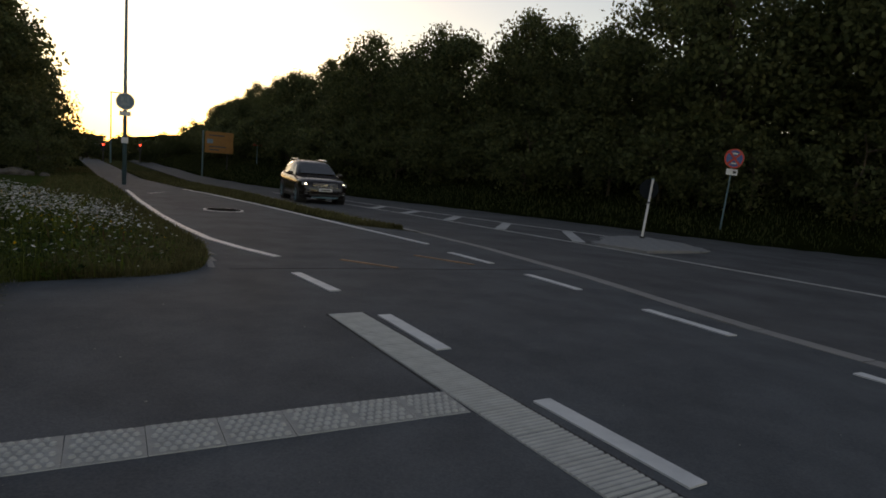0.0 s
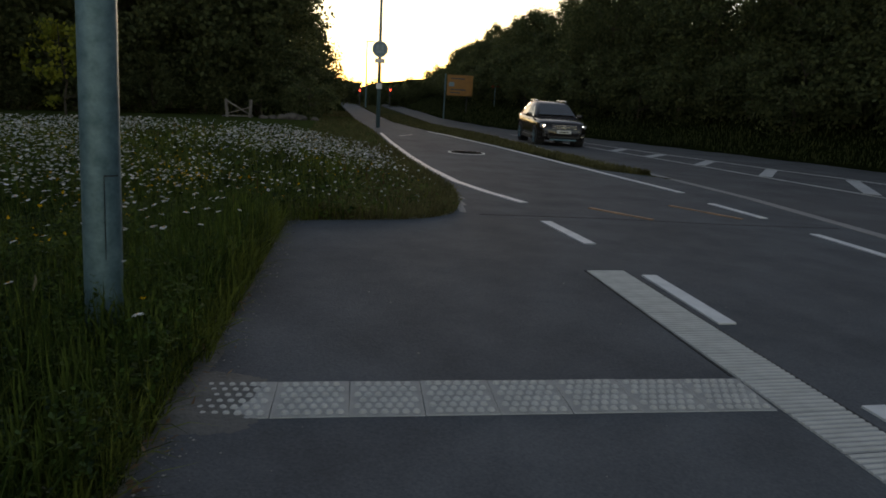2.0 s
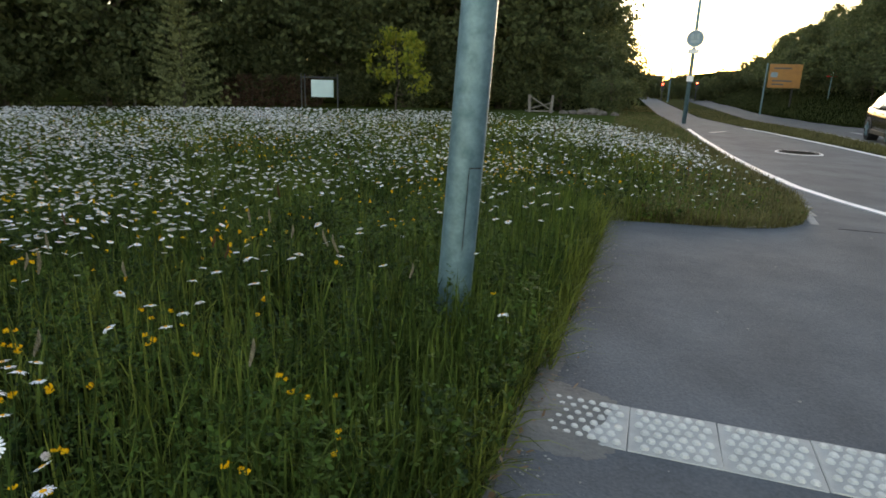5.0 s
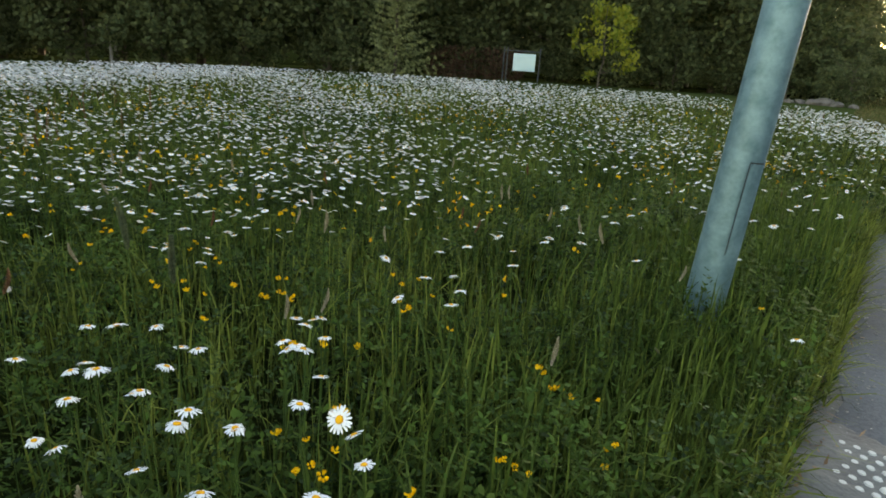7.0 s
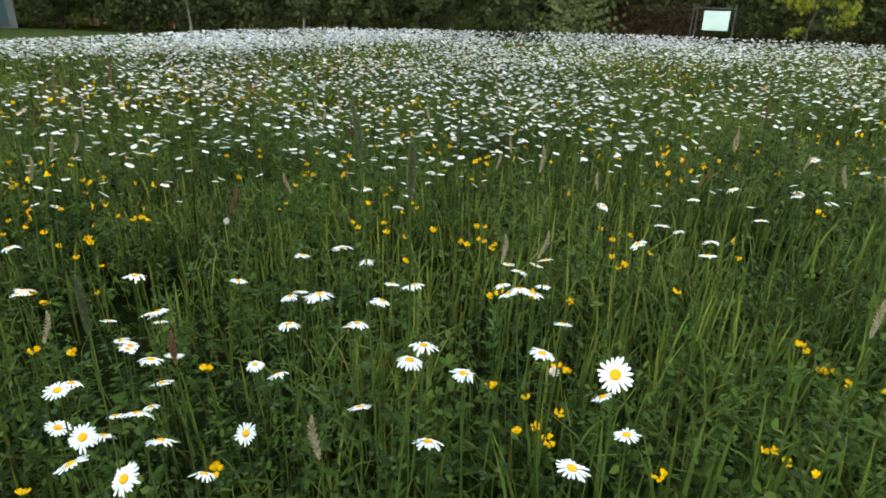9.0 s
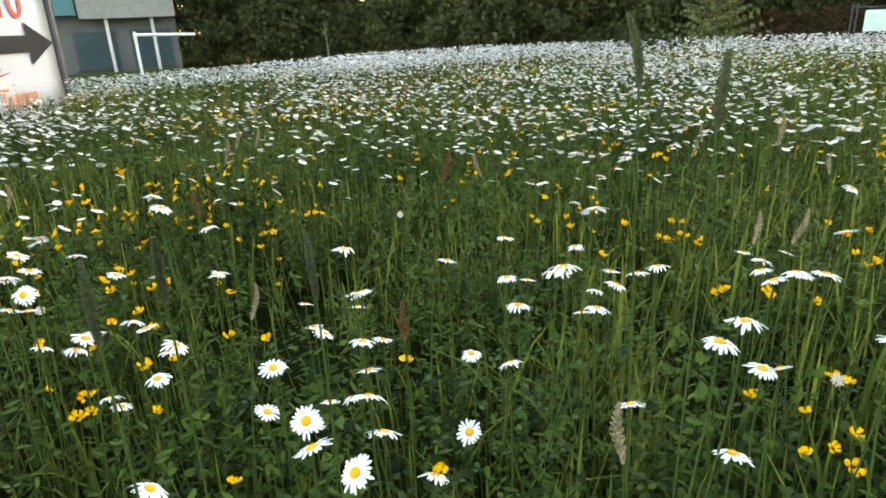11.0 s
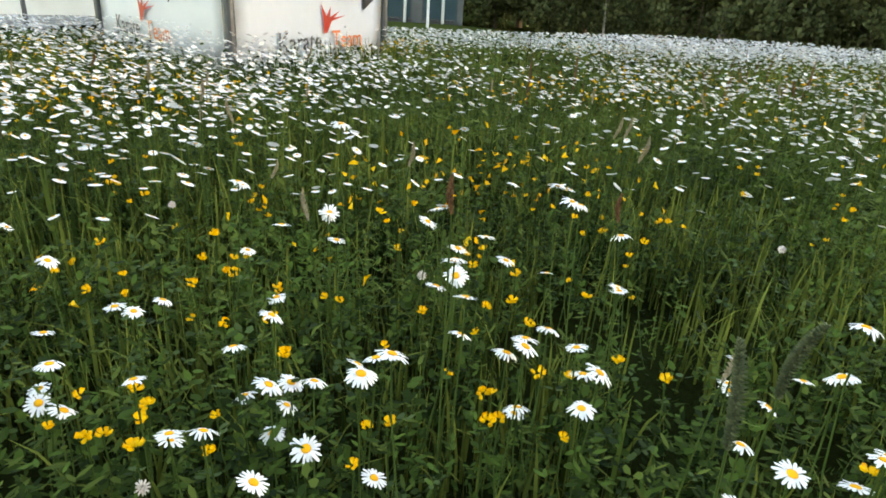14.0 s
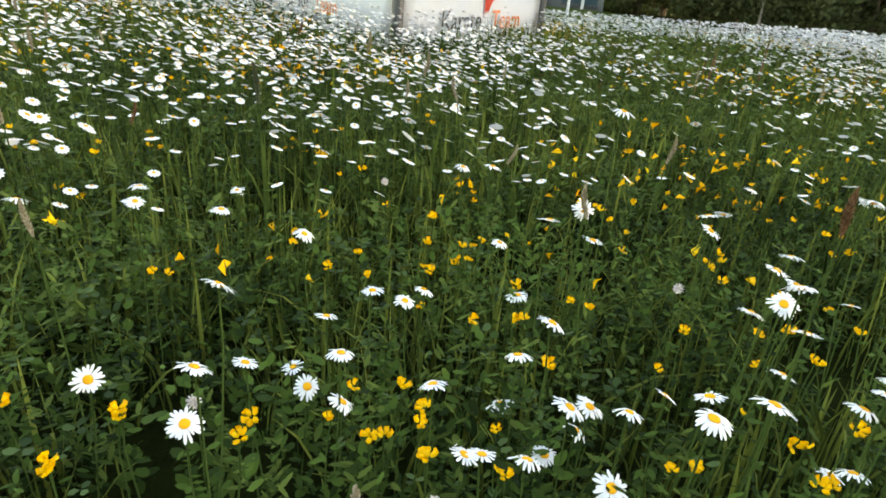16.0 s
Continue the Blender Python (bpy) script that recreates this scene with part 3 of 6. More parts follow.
def direction_sign():
    m = empty("direction_sign", stand(6.5, 51.4), "yellow direction sign board on steel posts", "direction sign")
    for x in (0.0, 1.9):
        part("post", tube(bmesh.new(), (x, 0, -0.2), (x, 0, 3.75), 0.06, 0.06, 10), GALV if x == 0.0 else BLACK, m)
    part("board", boxed(0.15, 2.35, -0.1, -0.06, 2.0, 3.7, bevel=0.01), YELLOWSIGN, m, "yellow sign board")
    for z, w in ((3.4, 1.2), (2.5, 1.3), (2.25, 0.8)):
        part("text_bar", boxed(0.45, 0.45 + w, -0.112, -0.1, z - 0.05, z + 0.05), INKDARK, m)
    part("pale_panel", boxed(0.3, 0.75, -0.112, -0.1, 2.75, 3.1), GREYSIGN, m, "pale panel on the board")
    return m


direction_sign()


def red_sign():
    m = empty("warning_sign", stand(10.3, 49.0), "small red and white warning sign on a post", "road sign")
    part("post", tube(bmesh.new(), (0, 0, -0.2), (0, 0, 2.0), 0.04, 0.04, 8), GALV, m)
    bm = bmesh.new()
    bmesh.ops.create_cone(bm, cap_ends=True, segments=3, radius1=0.42, radius2=0.42, depth=0.03, matrix=pose(0, -0.06, 1.75, 90, 0, 0))
    part("sign_face", bm, REDSIGN, m, "red triangular face")
    bm = bmesh.new()
    bmesh.ops.create_cone(bm, cap_ends=True, segments=3, radius1=0.24, radius2=0.24, depth=0.03, matrix=pose(0, -0.075, 1.75, 90, 0, 0))
    part("sign_centre", bm, WHITEMETAL, m, "white centre")


red_sign()


def stop_sign():
    x, y = 18.87, 12.12
    m = empty("no_stopping_sign", pose(x, y, ground_at(x, y), 0, 3, -30), "round red and blue no-stopping sign on a steel post", "road sign")
    z = 2.36 - ground_at(x, y)
    part("post", tube(bmesh.new(), (0, 0, -0.2), (0, 0, z + 0.34), 0.03, 0.03, 10), GALV, m)
    part("sign_rim", disc_bm(0.345, 0.02, m=pose(0, -0.05, z)), REDSIGN, m, "red rim")
    part("sign_face", disc_bm(0.285, 0.02, m=pose(0, -0.058, z)), BLUESIGN, m, "blue face")
    for s in (45, -45):
        part("bar", boxed(-0.29, 0.29, -0.078, -0.07, -0.035, 0.035, m=pose(0, 0, z, 0, s, 0)), REDSIGN, m, "red cross bar")
    for zz, s in ((0.17, 1), (-0.17, -1)):
        part("arrow", boxed(-0.09, 0.09, -0.084, -0.078, z + zz - 0.02, z + zz + 0.02), WHITEMETAL, m, "small white arrow")
    part("plate", boxed(-0.20, 0.20, -0.06, -0.045, z - 0.58, z - 0.37, bevel=0.004), WHITEMETAL, m, "white supplementary plate")
    part("plate_symbol", boxed(0.03, 0.15, -0.068, -0.06, z - 0.52, z - 0.43), INKDARK, m)


stop_sign()


BLACKMATT = material("dull_sign_back", (0.010, 0.013, 0.016), (0.018, 0.022, 0.026), 8, 0.95, 0.0, spec=0.05)


def island_post():
    m = empty("island_post", pose(12.93, 10.1, float(base_z(12.93, 10.1)) + 0.06, 0, 4, -25), "white traffic island post with a round sign", "bollard post")
    part("post", tube(bmesh.new(), (0, 0, 0.03), (0, 0, 1.68), 0.034, 0.034, 14), WHITEMETAL, m, "white coated post")
    part("base", tube(bmesh.new(), (0, 0, -0.02), (0, 0, 0.06), 0.075, 0.07, 14), BLACK, m, "black rubber foot")
    part("cap", tube(bmesh.new(), (0, 0, 1.68), (0, 0, 1.72), 0.048, 0.03, 14), GALV, m)
    part("band", tube(bmesh.new(), (0, 0, 1.0), (0, 0, 1.05), 0.048, 0.048, 14), DARKSTEEL, m, "dark clamp band")
    part("sign_back", disc_bm(0.28, 0.02, m=pose(-0.03, 0.07, 1.40)), BLACKMATT, m, "dark back of a round sign")


island_post()


def traffic_light(x, y, z, s):
    m = empty("traffic_light", stand(x, y), "distant traffic light showing red", "traffic light", "far traffic lights")
    h = z - ground_at(x, y)
    part("post", tube(bmesh.new(), (0, 0, -0.2), (0, 0, max(h, 0.4)), 0.06, 0.06, 8), DARKSTEEL, m)
    part("housing", boxed(-0.17, 0.17, -0.12, 0.12, h - 0.75, h + 0.25, bevel=0.03), BLACK, m, "black signal housing")
    part("red_lens", disc_bm(0.12 * s, 0.04, 14, pose(0, -0.14, h)), REDGLOW, m, "glowing red lens")


traffic_light(-0.6, 76, 0.75, 0.85)
traffic_light(3.1, 77, 1.0, 0.85)


# ---------------------------------------------------------------- the car
def loft(stations, close=True):
    """A skin through rings of points; every ring has the same count."""
    bm = bmesh.new()
    rings = [[bm.verts.new(p) for p in ring] for ring in stations]
    for a, b in zip(rings, rings[1:]):
        n = len(a)
        for i in range(n if close else n - 1):
            bm.faces.new((a[i], a[(i + 1) % n], b[(i + 1) % n], b[i]))
    if close:
        bm.faces.new(rings[0][::-1])
        bm.faces.new(rings[-1])
    bmesh.ops.recalc_face_normals(bm, faces=bm.faces)
    return bm


CLADDING = material("black_cladding", (0.016, 0.016, 0.017), (0.03, 0.03, 0.031), 12, 0.6, 0.1, 80)
LAMPGLASS = material("clear_lamp_glass", (0.30, 0.32, 0.34), (0.42, 0.44, 0.46), 6, 0.08, 0.0, spec=0.8)
# the car's cabin, station by station: y, roof height, width at the belt, width at the roof
CABIN = [(-1.08, 1.06, 0.79, 0.74), (-0.66, 1.33, 0.83, 0.665), (-0.26, 1.56, 0.855, 0.605), (0.15, 1.635, 0.865, 0.61), (0.75, 1.655, 0.865, 0.61), (1.35, 1.625, 0.85, 0.595), (1.78, 1.545, 0.82, 0.575), (2.14, 1.12, 0.75, 0.66)]


def cabin_at(y):
    ys = [c[0] for c in CABIN]
    return [float(np.interp(y, ys, [c[k] for c in CABIN])) for k in (1, 2, 3)]


def pane_bm(corners, lift, thick=0.006):
    bm = bmesh.new()
    f = bm.faces.new([bm.verts.new(Vector(c) + Vector(lift)) for c in corners])
    bmesh.ops.subdivide_edges(bm, edges=bm.edges[:], cuts=3, use_grid_fill=True)
    bmesh.ops.solidify(bm, geom=bm.faces[:], thickness=thick)
    bmesh.ops.recalc_face_normals(bm, faces=bm.faces)
    return bm


def build_car(m):
    car = empty("car", m, "dark brown sport utility car with lit headlights on the road", "car")
    # lower body: x across, y along, the front towards -y
    st = []
    for y, zl, zt, w, wt in ((-2.24, 0.44, 0.66, 0.58, 0.54), (-2.20, 0.34, 0.80, 0.74, 0.66), (-2.10, 0.28, 0.90, 0.84, 0.73), (-1.90, 0.25, 0.965, 0.895, 0.78), (-1.60, 0.24, 1.005, 0.915, 0.80), (-1.20, 0.24, 1.035, 0.92, 0.81), (-0.85, 0.24, 1.06, 0.92, 0.82), (0.0, 0.24, 1.075, 0.915, 0.85), (0.9, 0.24, 1.09, 0.915, 0.85), (1.6, 0.25, 1.11, 0.915, 0.83), (1.95, 0.28, 1.12, 0.90, 0.80), (2.14, 0.36, 1.08, 0.86, 0.76), (2.22, 0.48, 0.98, 0.76, 0.70)):
        ring = []
        for s in (1, -1):
            pts = [(s * w * 0.86, y, zl), (s * w * 0.97, y, zl + 0.07), (s * w * 0.995, y, zl + (zt - zl) * 0.35), (s * w * 1.005, y, zl + (zt - zl) * 0.62), (s * w * 0.99, y, zt - 0.15), (s * w * 0.95, y, zt - 0.06), (s * wt * 0.97, y, zt - 0.012), (s * wt * 0.55, y, zt + 0.012)]
            ring += pts if s == 1 else pts[::-1]
        st.append(ring)
    part("body", loft(st), CARPAINT, car, smooth=True)
    g = []
    for y, zt, wb, wt in CABIN:
        zb = 1.03
        g.append([(wb, y, zb), (wb * 0.66 + wt * 0.34 + 0.012, y, zb + (zt - zb) * 0.40), (wb * 0.30 + wt * 0.70 + 0.014, y, zb + (zt - zb) * 0.76), (wt - 0.02, y, zt - 0.035), (wt * 0.82, y, zt - 0.006), (wt * 0.4, y, zt + 0.006),
                  (-wt * 0.4, y, zt + 0.006), (-wt * 0.82, y, zt - 0.006), (-wt + 0.02, y, zt - 0.035), (-wb * 0.30 - wt * 0.70 - 0.014, y, zb + (zt - zb) * 0.76), (-wb * 0.66 - wt * 0.34 - 0.012, y, zb + (zt - zb) * 0.40), (-wb, y, zb)])
    part("cabin", loft(g), CARPAINT, car, "dark brown roof and window pillars", True)
    z0, z1 = cabin_at(-1.00), cabin_at(-0.30)
    part("windscreen", pane_bm([(-0.70, -1.02, z0[0] + 0.035), (0.70, -1.02, z0[0] + 0.035), (0.555, -0.31, z1[0] + 0.0), (-0.555, -0.31, z1[0] + 0.0)], (0, -0.016, 0.018)), CARGLASS, car, "windscreen reflecting the sky")
    part("rear_window", pane_bm([(0.62, 2.08, 1.21), (-0.62, 2.08, 1.21), (-0.52, 1.82, 1.50), (0.52, 1.82, 1.50)], (0, 0.03, 0.02)), CARGLASS, car, "dark rear window")
    for s in (-1, 1):
        for ya, yb, ta, tb in ((-0.72, 0.36, -0.22, 0.36), (0.44, 1.26, 0.44, 1.26), (1.33, 1.80, 1.33, 1.62)):
            c = []
            for y, k in ((ya, 0.13), (yb, 0.13), (tb, 0.80), (ta, 0.80)):
                zt, wb, wt = cabin_at(y)
                zt = max(zt, 1.30)
                c.append((s * (wb + (wt - wb) * k + 0.017), y, 1.03 + (zt - 1.03) * k))
            part("side_window", pane_bm(c, (s * 0.008, 0, 0)), CARGLASS, car, "dark tinted side window")
        part("window_trim", tube(bmesh.new(), (s * 0.872, -0.78, 1.075), (s * 0.842, 1.80, 1.125), 0.011, 0.011, 6), CHROME, car, "bright window line")
        rail = bmesh.new()
        for p, q in (((0.575, -0.02, 1.625), (0.575, 0.12, 1.69)), ((0.575, 0.12, 1.69), (0.565, 1.30, 1.68)), ((0.565, 1.30, 1.68), (0.555, 1.55, 1.60))):
            tube(rail, (s * p[0], p[1], p[2]), (s * q[0], q[1], q[2]), 0.018, 0.018, 8)
        part("roof_rail", rail, CHROME, car, "silver roof rail")
        mir = part("mirror", boxed(-0.11, 0.11, -0.06, 0.07, -0.07, 0.075, m=pose(s * 1.00, -0.60, 1.12), bevel=0.035), CARPAINT, car, smooth=True)
        part("mirror_foot", boxed(-0.09, 0.09, -0.03, 0.03, -0.03, 0.02, m=pose(s * 0.90, -0.60, 1.06), bevel=0.01), CLADDING, mir)
        lamp = part("headlight_housing", boxed(-0.20, 0.20, -0.05, 0.10, -0.06, 0.055, m=pose(s * 0.66, -2.06, 0.805, 0, 5 * s, -26 * s), bevel=0.03), LAMPGLASS, car, "clear headlight")
        part("headlight_lens", boxed(-0.14, 0.10, -0.068, -0.045, -0.042, 0.032, m=pose(s * 0.66, -2.06, 0.805, 0, 5 * s, -26 * s), bevel=0.015), HEADLIGHT, lamp, "lit headlight")
        part("fog_trim", boxed(-0.15, 0.15, -0.03, 0.02, -0.05, 0.05, m=pose(s * 0.64, -2.17, 0.47, 0, 0, -16 * s), bevel=0.012), CLADDING, car)
        part("fog_bar", boxed(-0.13, 0.13, -0.045, -0.02, -0.012, 0.012, m=pose(s * 0.64, -2.17, 0.43, 0, 0, -16 * s)), CHROME, car)
        part("tail_light", boxed(-0.14, 0.14, -0.05, 0.05, -0.07, 0.07, m=pose(s * 0.70, 2.14, 0.95, 0, 0, 14 * s), bevel=0.02), REDSIGN, car, "red tail light")
        part("sill", boxed(-0.03, 0.03, -0.95, 0.90, -0.07, 0.07, m=pose(s * 0.905, 0, 0.30), bevel=0.02), CLADDING, car, "black sill cladding")
        for yy in (-0.15, 0.95):
            part("door_handle", boxed(-0.012, 0.012, -0.09, 0.09, -0.014, 0.014, m=pose(s * 0.925, yy, 0.93), bevel=0.006), CARPAINT, car)
        for yy in (-1.38, 1.34):
            part("wheel_arch", tube(bmesh.new(), (s * 0.60, yy, 0.37), (s * 0.926, yy, 0.37), 0.415, 0.405, 28), CLADDING, car, "black wheel arch")
            bm = bmesh.new()
            for r0, r1, xa, xb in ((0.300, 0.345, 0.945, 0.915), (0.345, 0.345, 0.915, 0.76), (0.245, 0.300, 0.935, 0.945)):
                for k in range(28):
                    a, b = 2 * math.pi * k / 28, 2 * math.pi * (k + 1) / 28
                    bm.faces.new([bm.verts.new((s * x, yy + r * math.cos(t), 0.345 + r * math.sin(t))) for x, r, t in ((xa, r0, a), (xa, r0, b), (xb, r1, b), (xb, r1, a))])
            bmesh.ops.remove_doubles(bm, verts=bm.verts, dist=0.0005)
            bmesh.ops.recalc_face_normals(bm, faces=bm.faces)
            w = part("wheel", bm, RUBBER, car, "black tyre", True)
            bm = bmesh.new()
            bmesh.ops.create_cone(bm, cap_ends=True, segments=28, radius1=0.25, radius2=0.25, depth=0.02, matrix=pose(s * 0.90, yy, 0.345, 0, 90, 0))
            part("brake_disc", bm, DARKSTEEL, w)
            bm = bmesh.new()
            for k in range(5):
                a = 2 * math.pi * k / 5 + 0.3
                for da in (-0.16, 0.16):
                    tube(bm, (s * 0.932, yy + 0.05 * math.cos(a), 0.345 + 0.05 * math.sin(a)), (s * 0.938, yy + 0.245 * math.cos(a + da), 0.345 + 0.245 * math.sin(a + da)), 0.026, 0.020, 6)
            bmesh.ops.create_cone(bm, cap_ends=True, segments=16, radius1=0.06, radius2=0.05, depth=0.04, matrix=pose(s * 0.934, yy, 0.345, 0, 90, 0))
            part("rim", bm, GALV, w, "five-spoke alloy rim")
    for z in (0.715, 0.765, 0.815):
        part("grille_bar", boxed(-0.46, 0.46, -2.250, -2.215, z - 0.010, z + 0.010, bevel=0.004), CHROME, car, "chrome grille bar")
    part("grille", boxed(-0.47, 0.47, -2.235, -2.14, 0.69, 0.84, bevel=0.012), BLACK, car, "black grille")
    part("emblem", disc_bm(0.065, 0.02, 20, pose(0, -2.262, 0.765)), CHROME, car, "plain round emblem")
    part("number_plate", boxed(-0.26, 0.26, -2.272, -2.245, 0.535, 0.645, bevel=0.004), WHITEMETAL, car, "pale number plate")
    part("plate_bar", boxed(-0.18, 0.18, -2.279, -2.272, 0.565, 0.615), INKDARK, car)
    part("lower_grille", boxed(-0.60, 0.60, -2.235, -2.12, 0.36, 0.50, bevel=0.02), CLADDING, car, "black lower grille")
    part("skid_plate", boxed(-0.50, 0.50, -2.225, -2.05, 0.27, 0.33, bevel=0.02), GALV, car, "silver skid plate")
    for z in (-0.05, 0.05):
        part("wiper", tube(bmesh.new(), (-0.45 if z < 0 else 0.05, -1.06, 1.085), (0.05 if z < 0 else 0.58, -0.97, 1.115), 0.008, 0.006, 5), BLACK, car)
    return car


far = build_car(pose(3.4, 92.0, float(base_z(3.4, 92.0)) + 0.004, 0, 0, 4))
tagged(far, "distant dark car with lit headlights at the junction")
build_car(pose(7.0, 22.5, float(base_z(7.0, 22.5)) + 0.004, 0, 0, -3))


# ---------------------------------------------------------------- trees
def leaf_cloud(rng, centres, radii, count, size, squash=0.8):
    """Many small leaf sprays in clumps round the given centres."""
    n = len(centres)
    pick = rng.integers(0, n, count)
    d = rng.normal(size=(count, 3))
    d /= np.linalg.norm(d, axis=1)[:, None]
    rad = rng.random(count) ** 0.45
    P = centres[pick] + d * (rad * radii[pick])[:, None] * np.array([1, 1, squash])
    a = rng.normal(size=(count, 3))
    a /= np.linalg.norm(a, axis=1)[:, None]
    b = np.cross(a, rng.normal(size=(count, 3)))
    b /= np.linalg.norm(b, axis=1)[:, None]
    s = size * rng.uniform(0.55, 1.3, count)[:, None]
    V = np.stack([P - a * s * 0.5, P + b * s * 0.32 - a * s * 0.05, P + a * s * 0.5, P - b * s * 0.32 - a * s * 0.05], 1).reshape(-1, 3)
    F = np.arange(4 * count).reshape(-1, 4)
    return V, F.tolist()


def limb_bm(rng, h, r0, spread_r, n):
    bm = bmesh.new()
    p = Vector((0, 0, -0.3))
    r = r0
    knots = [p]
    for i in range(5):
        q = Vector((rng.normal() * 0.12 * (i > 0), rng.normal() * 0.12 * (i > 0), h * 0.85 * (i + 1) / 5))
        tube(bm, p, q, r, r * 0.78, 8)
        p, r = q, r * 0.78
        knots.append(p)
    for i in range(n):
        a = rng.uniform(0, 2 * math.pi)
        k = knots[1 + i % 4]
        L = spread_r * rng.uniform(0.5, 0.9)
        e = k + Vector((math.cos(a) * L, math.sin(a) * L, L * rng.uniform(0.3, 0.9)))
        mid = k.lerp(e, 0.5) + Vector((0, 0, -0.1 * L))
        tube(bm, k, mid, r0 * 0.33, r0 * 0.22, 6)
        tube(bm, mid, e, r0 * 0.22, r0 * 0.07, 6)
    return bm


def tree_kind(seed, h, rad, low, clumps, leaves, size, mat, r0=0.16):
    """Trunk and crown meshes of a broadleaved tree; low: height at which the crown begins."""
    rng = np.random.default_rng(seed)
    c = []
    while len(c) < clumps:
        u = rng.uniform(-1, 1, 3)
        if np.linalg.norm(u) < 1 and rng.random() < 0.25 + 0.75 * np.linalg.norm(u):
            z = low + (h - low) * (u[2] * 0.5 + 0.5)
            t = (z - low) / (h - low)
            wide = rad * (0.80 + 0.35 * math.sin(math.pi * min(1, t * 1.1))) * (1 - 0.45 * t ** 3)
            c.append((u[0] * wide, u[1] * wide, z))
    C = np.array(c)
    R = rad * rng.uniform(0.20, 0.42, clumps)
    V, F = leaf_cloud(rng, C, R, leaves, size)
    crown = mesh_from("crown", V, F, mat)
    bm = limb_bm(rng, h, r0, rad, 9)
    trunk = bpy.data.meshes.new("trunk")
    bm.to_mesh(trunk)
    bm.free()
    trunk.materials.append(BARK)
    return trunk, crown


def plant(kind, name, x, y, s, rz, label, category="tree", group="", sz=1.0, dz=-0.05):
    t = empty(name, pose(x, y, ground_at(x, y) + dz, 0, 0, rz) @ Matrix.Diagonal((s, s, s * sz, 1)), label, category, group)
    part("trunk", kind[0], None, t)
    part("crown", kind[1], None, t)
    return t


BROAD = [tree_kind(11 + i, 10.0, 3.3, 0.5, 150, 15000, 0.245, LEAF, 0.2) for i in range(4)]
BEHIND = [tree_kind(21 + i, 10.0, 3.3, 0.5, 110, 5200, 0.42, LEAF, 0.2) for i in range(2)]
BUSH = [tree_kind(31 + i, 3.4, 1.8, 0.0, 60, 4200, 0.19, LEAF, 0.07) for i in range(3)]
rng = random.Random(5)
# wooded bank beyond the road
for i in range(36):
    y = -10 + i * 2.8
    x = lerp_at(y, VERGE_Y, VERGE_X)
    if y > 40:
        x += 2.5
    plant(BROAD[i % 4], "bank_tree", x + rng.uniform(4.4, 6.4), y + rng.uniform(-0.8, 0.8), rng.uniform(0.94, 1.08) * float(np.interp(y, [0, 8, 17, 22, 30, 38, 50, 70, 95], [1.18, 1.10, 0.94, 0.83, 0.77, 0.73, 0.60, 0.49, 0.42])), rng.uniform(0, 360), "dense dark green broadleaved tree on the road bank", "tree", "trees on the bank", rng.uniform(0.85, 1.1))
for i in range(42):
    y = -8 + i * 2.2
    x = lerp_at(y, VERGE_Y, VERGE_X) + (1.2 if y > 40 else 0)
    plant(BUSH[i % 3], "bank_shrub", x + rng.uniform(2.2, 3.4), y + rng.uniform(-0.6, 0.6), rng.uniform(0.8, 1.15), rng.uniform(0, 360), "dark green shrub at the foot of the wooded bank", "shrub", "shrubs on the bank")
for i in range(22):
    y = -10 + i * 3.2
    x = lerp_at(y, VERGE_Y, VERGE_X)
    plant(BEHIND[i % 2], "bank_tree", x + rng.uniform(8.5, 10), y, rng.uniform(0.85, 1.0) * float(np.interp(y, [0, 9, 16, 60], [1, 0.9, 0.62, 0.45])), rng.uniform(0, 360), "dense dark green broadleaved tree on the road bank", "tree", "trees on the bank")
for i in range(26):
    y = -8 + i * 2.4
    x = lerp_at(y, VERGE_Y, VERGE_X)
    plant(BUSH[(i + 1) % 3], "bank_shrub", x + rng.uniform(4.2, 6.0), y + rng.uniform(-0.6, 0.6), rng.uniform(1.0, 1.35), rng.uniform(0, 360), "dark green shrub on the wooded bank", "shrub", "shrubs on the bank")
# wood behind the meadow
EDGE = [(-6.8, 42), (-9.0, 43), (-11, 41), (-13.5, 39.5), (-17, 38.5), (-20.5, 38), (-24, 36.5), (-26.5, 33), (-28, 29), (-29.5, 25), (-31, 21), (-33, 17.5), (-36, 14.5), (-39.5, 12), (-42, 8), (-44, 4.5)]
for i, (x, y) in enumerate(EDGE):
    plant(BROAD[i % 4], "wood_tree", x + rng.uniform(-0.7, 0.7), y + rng.uniform(-0.7, 0.7), rng.uniform(1.15, 1.45), rng.uniform(0, 360), "tall dark green tree at the edge of the wood", "tree", "trees of the wood")
    plant(BEHIND[i % 2], "wood_tree", x * 1.10 - 2.0 + rng.uniform(-1, 1), y * 1.10 + 3, rng.uniform(1.3, 1.6), rng.uniform(0, 360), "tall dark green tree at the edge of the wood", "tree", "trees of the wood")
    plant(BUSH[i % 3], "wood_shrub", x * 0.97 + rng.uniform(-0.8, 0.8), y * 0.965 + rng.uniform(-0.5, 0.5), rng.uniform(0.9, 1.5), rng.uniform(0, 360), "dark green shrub at the edge of the wood", "shrub", "shrubs of the wood")
for x, y, s in ((-3.6, 37.5, 0.8), (-4.2, 46, 1.3), (-5.2, 52, 1.6)):
    plant(BUSH[0], "wood_shrub", x, y, s, 40 * x, "dark green shrub beside the cycle path", "shrub", "shrubs of the wood")
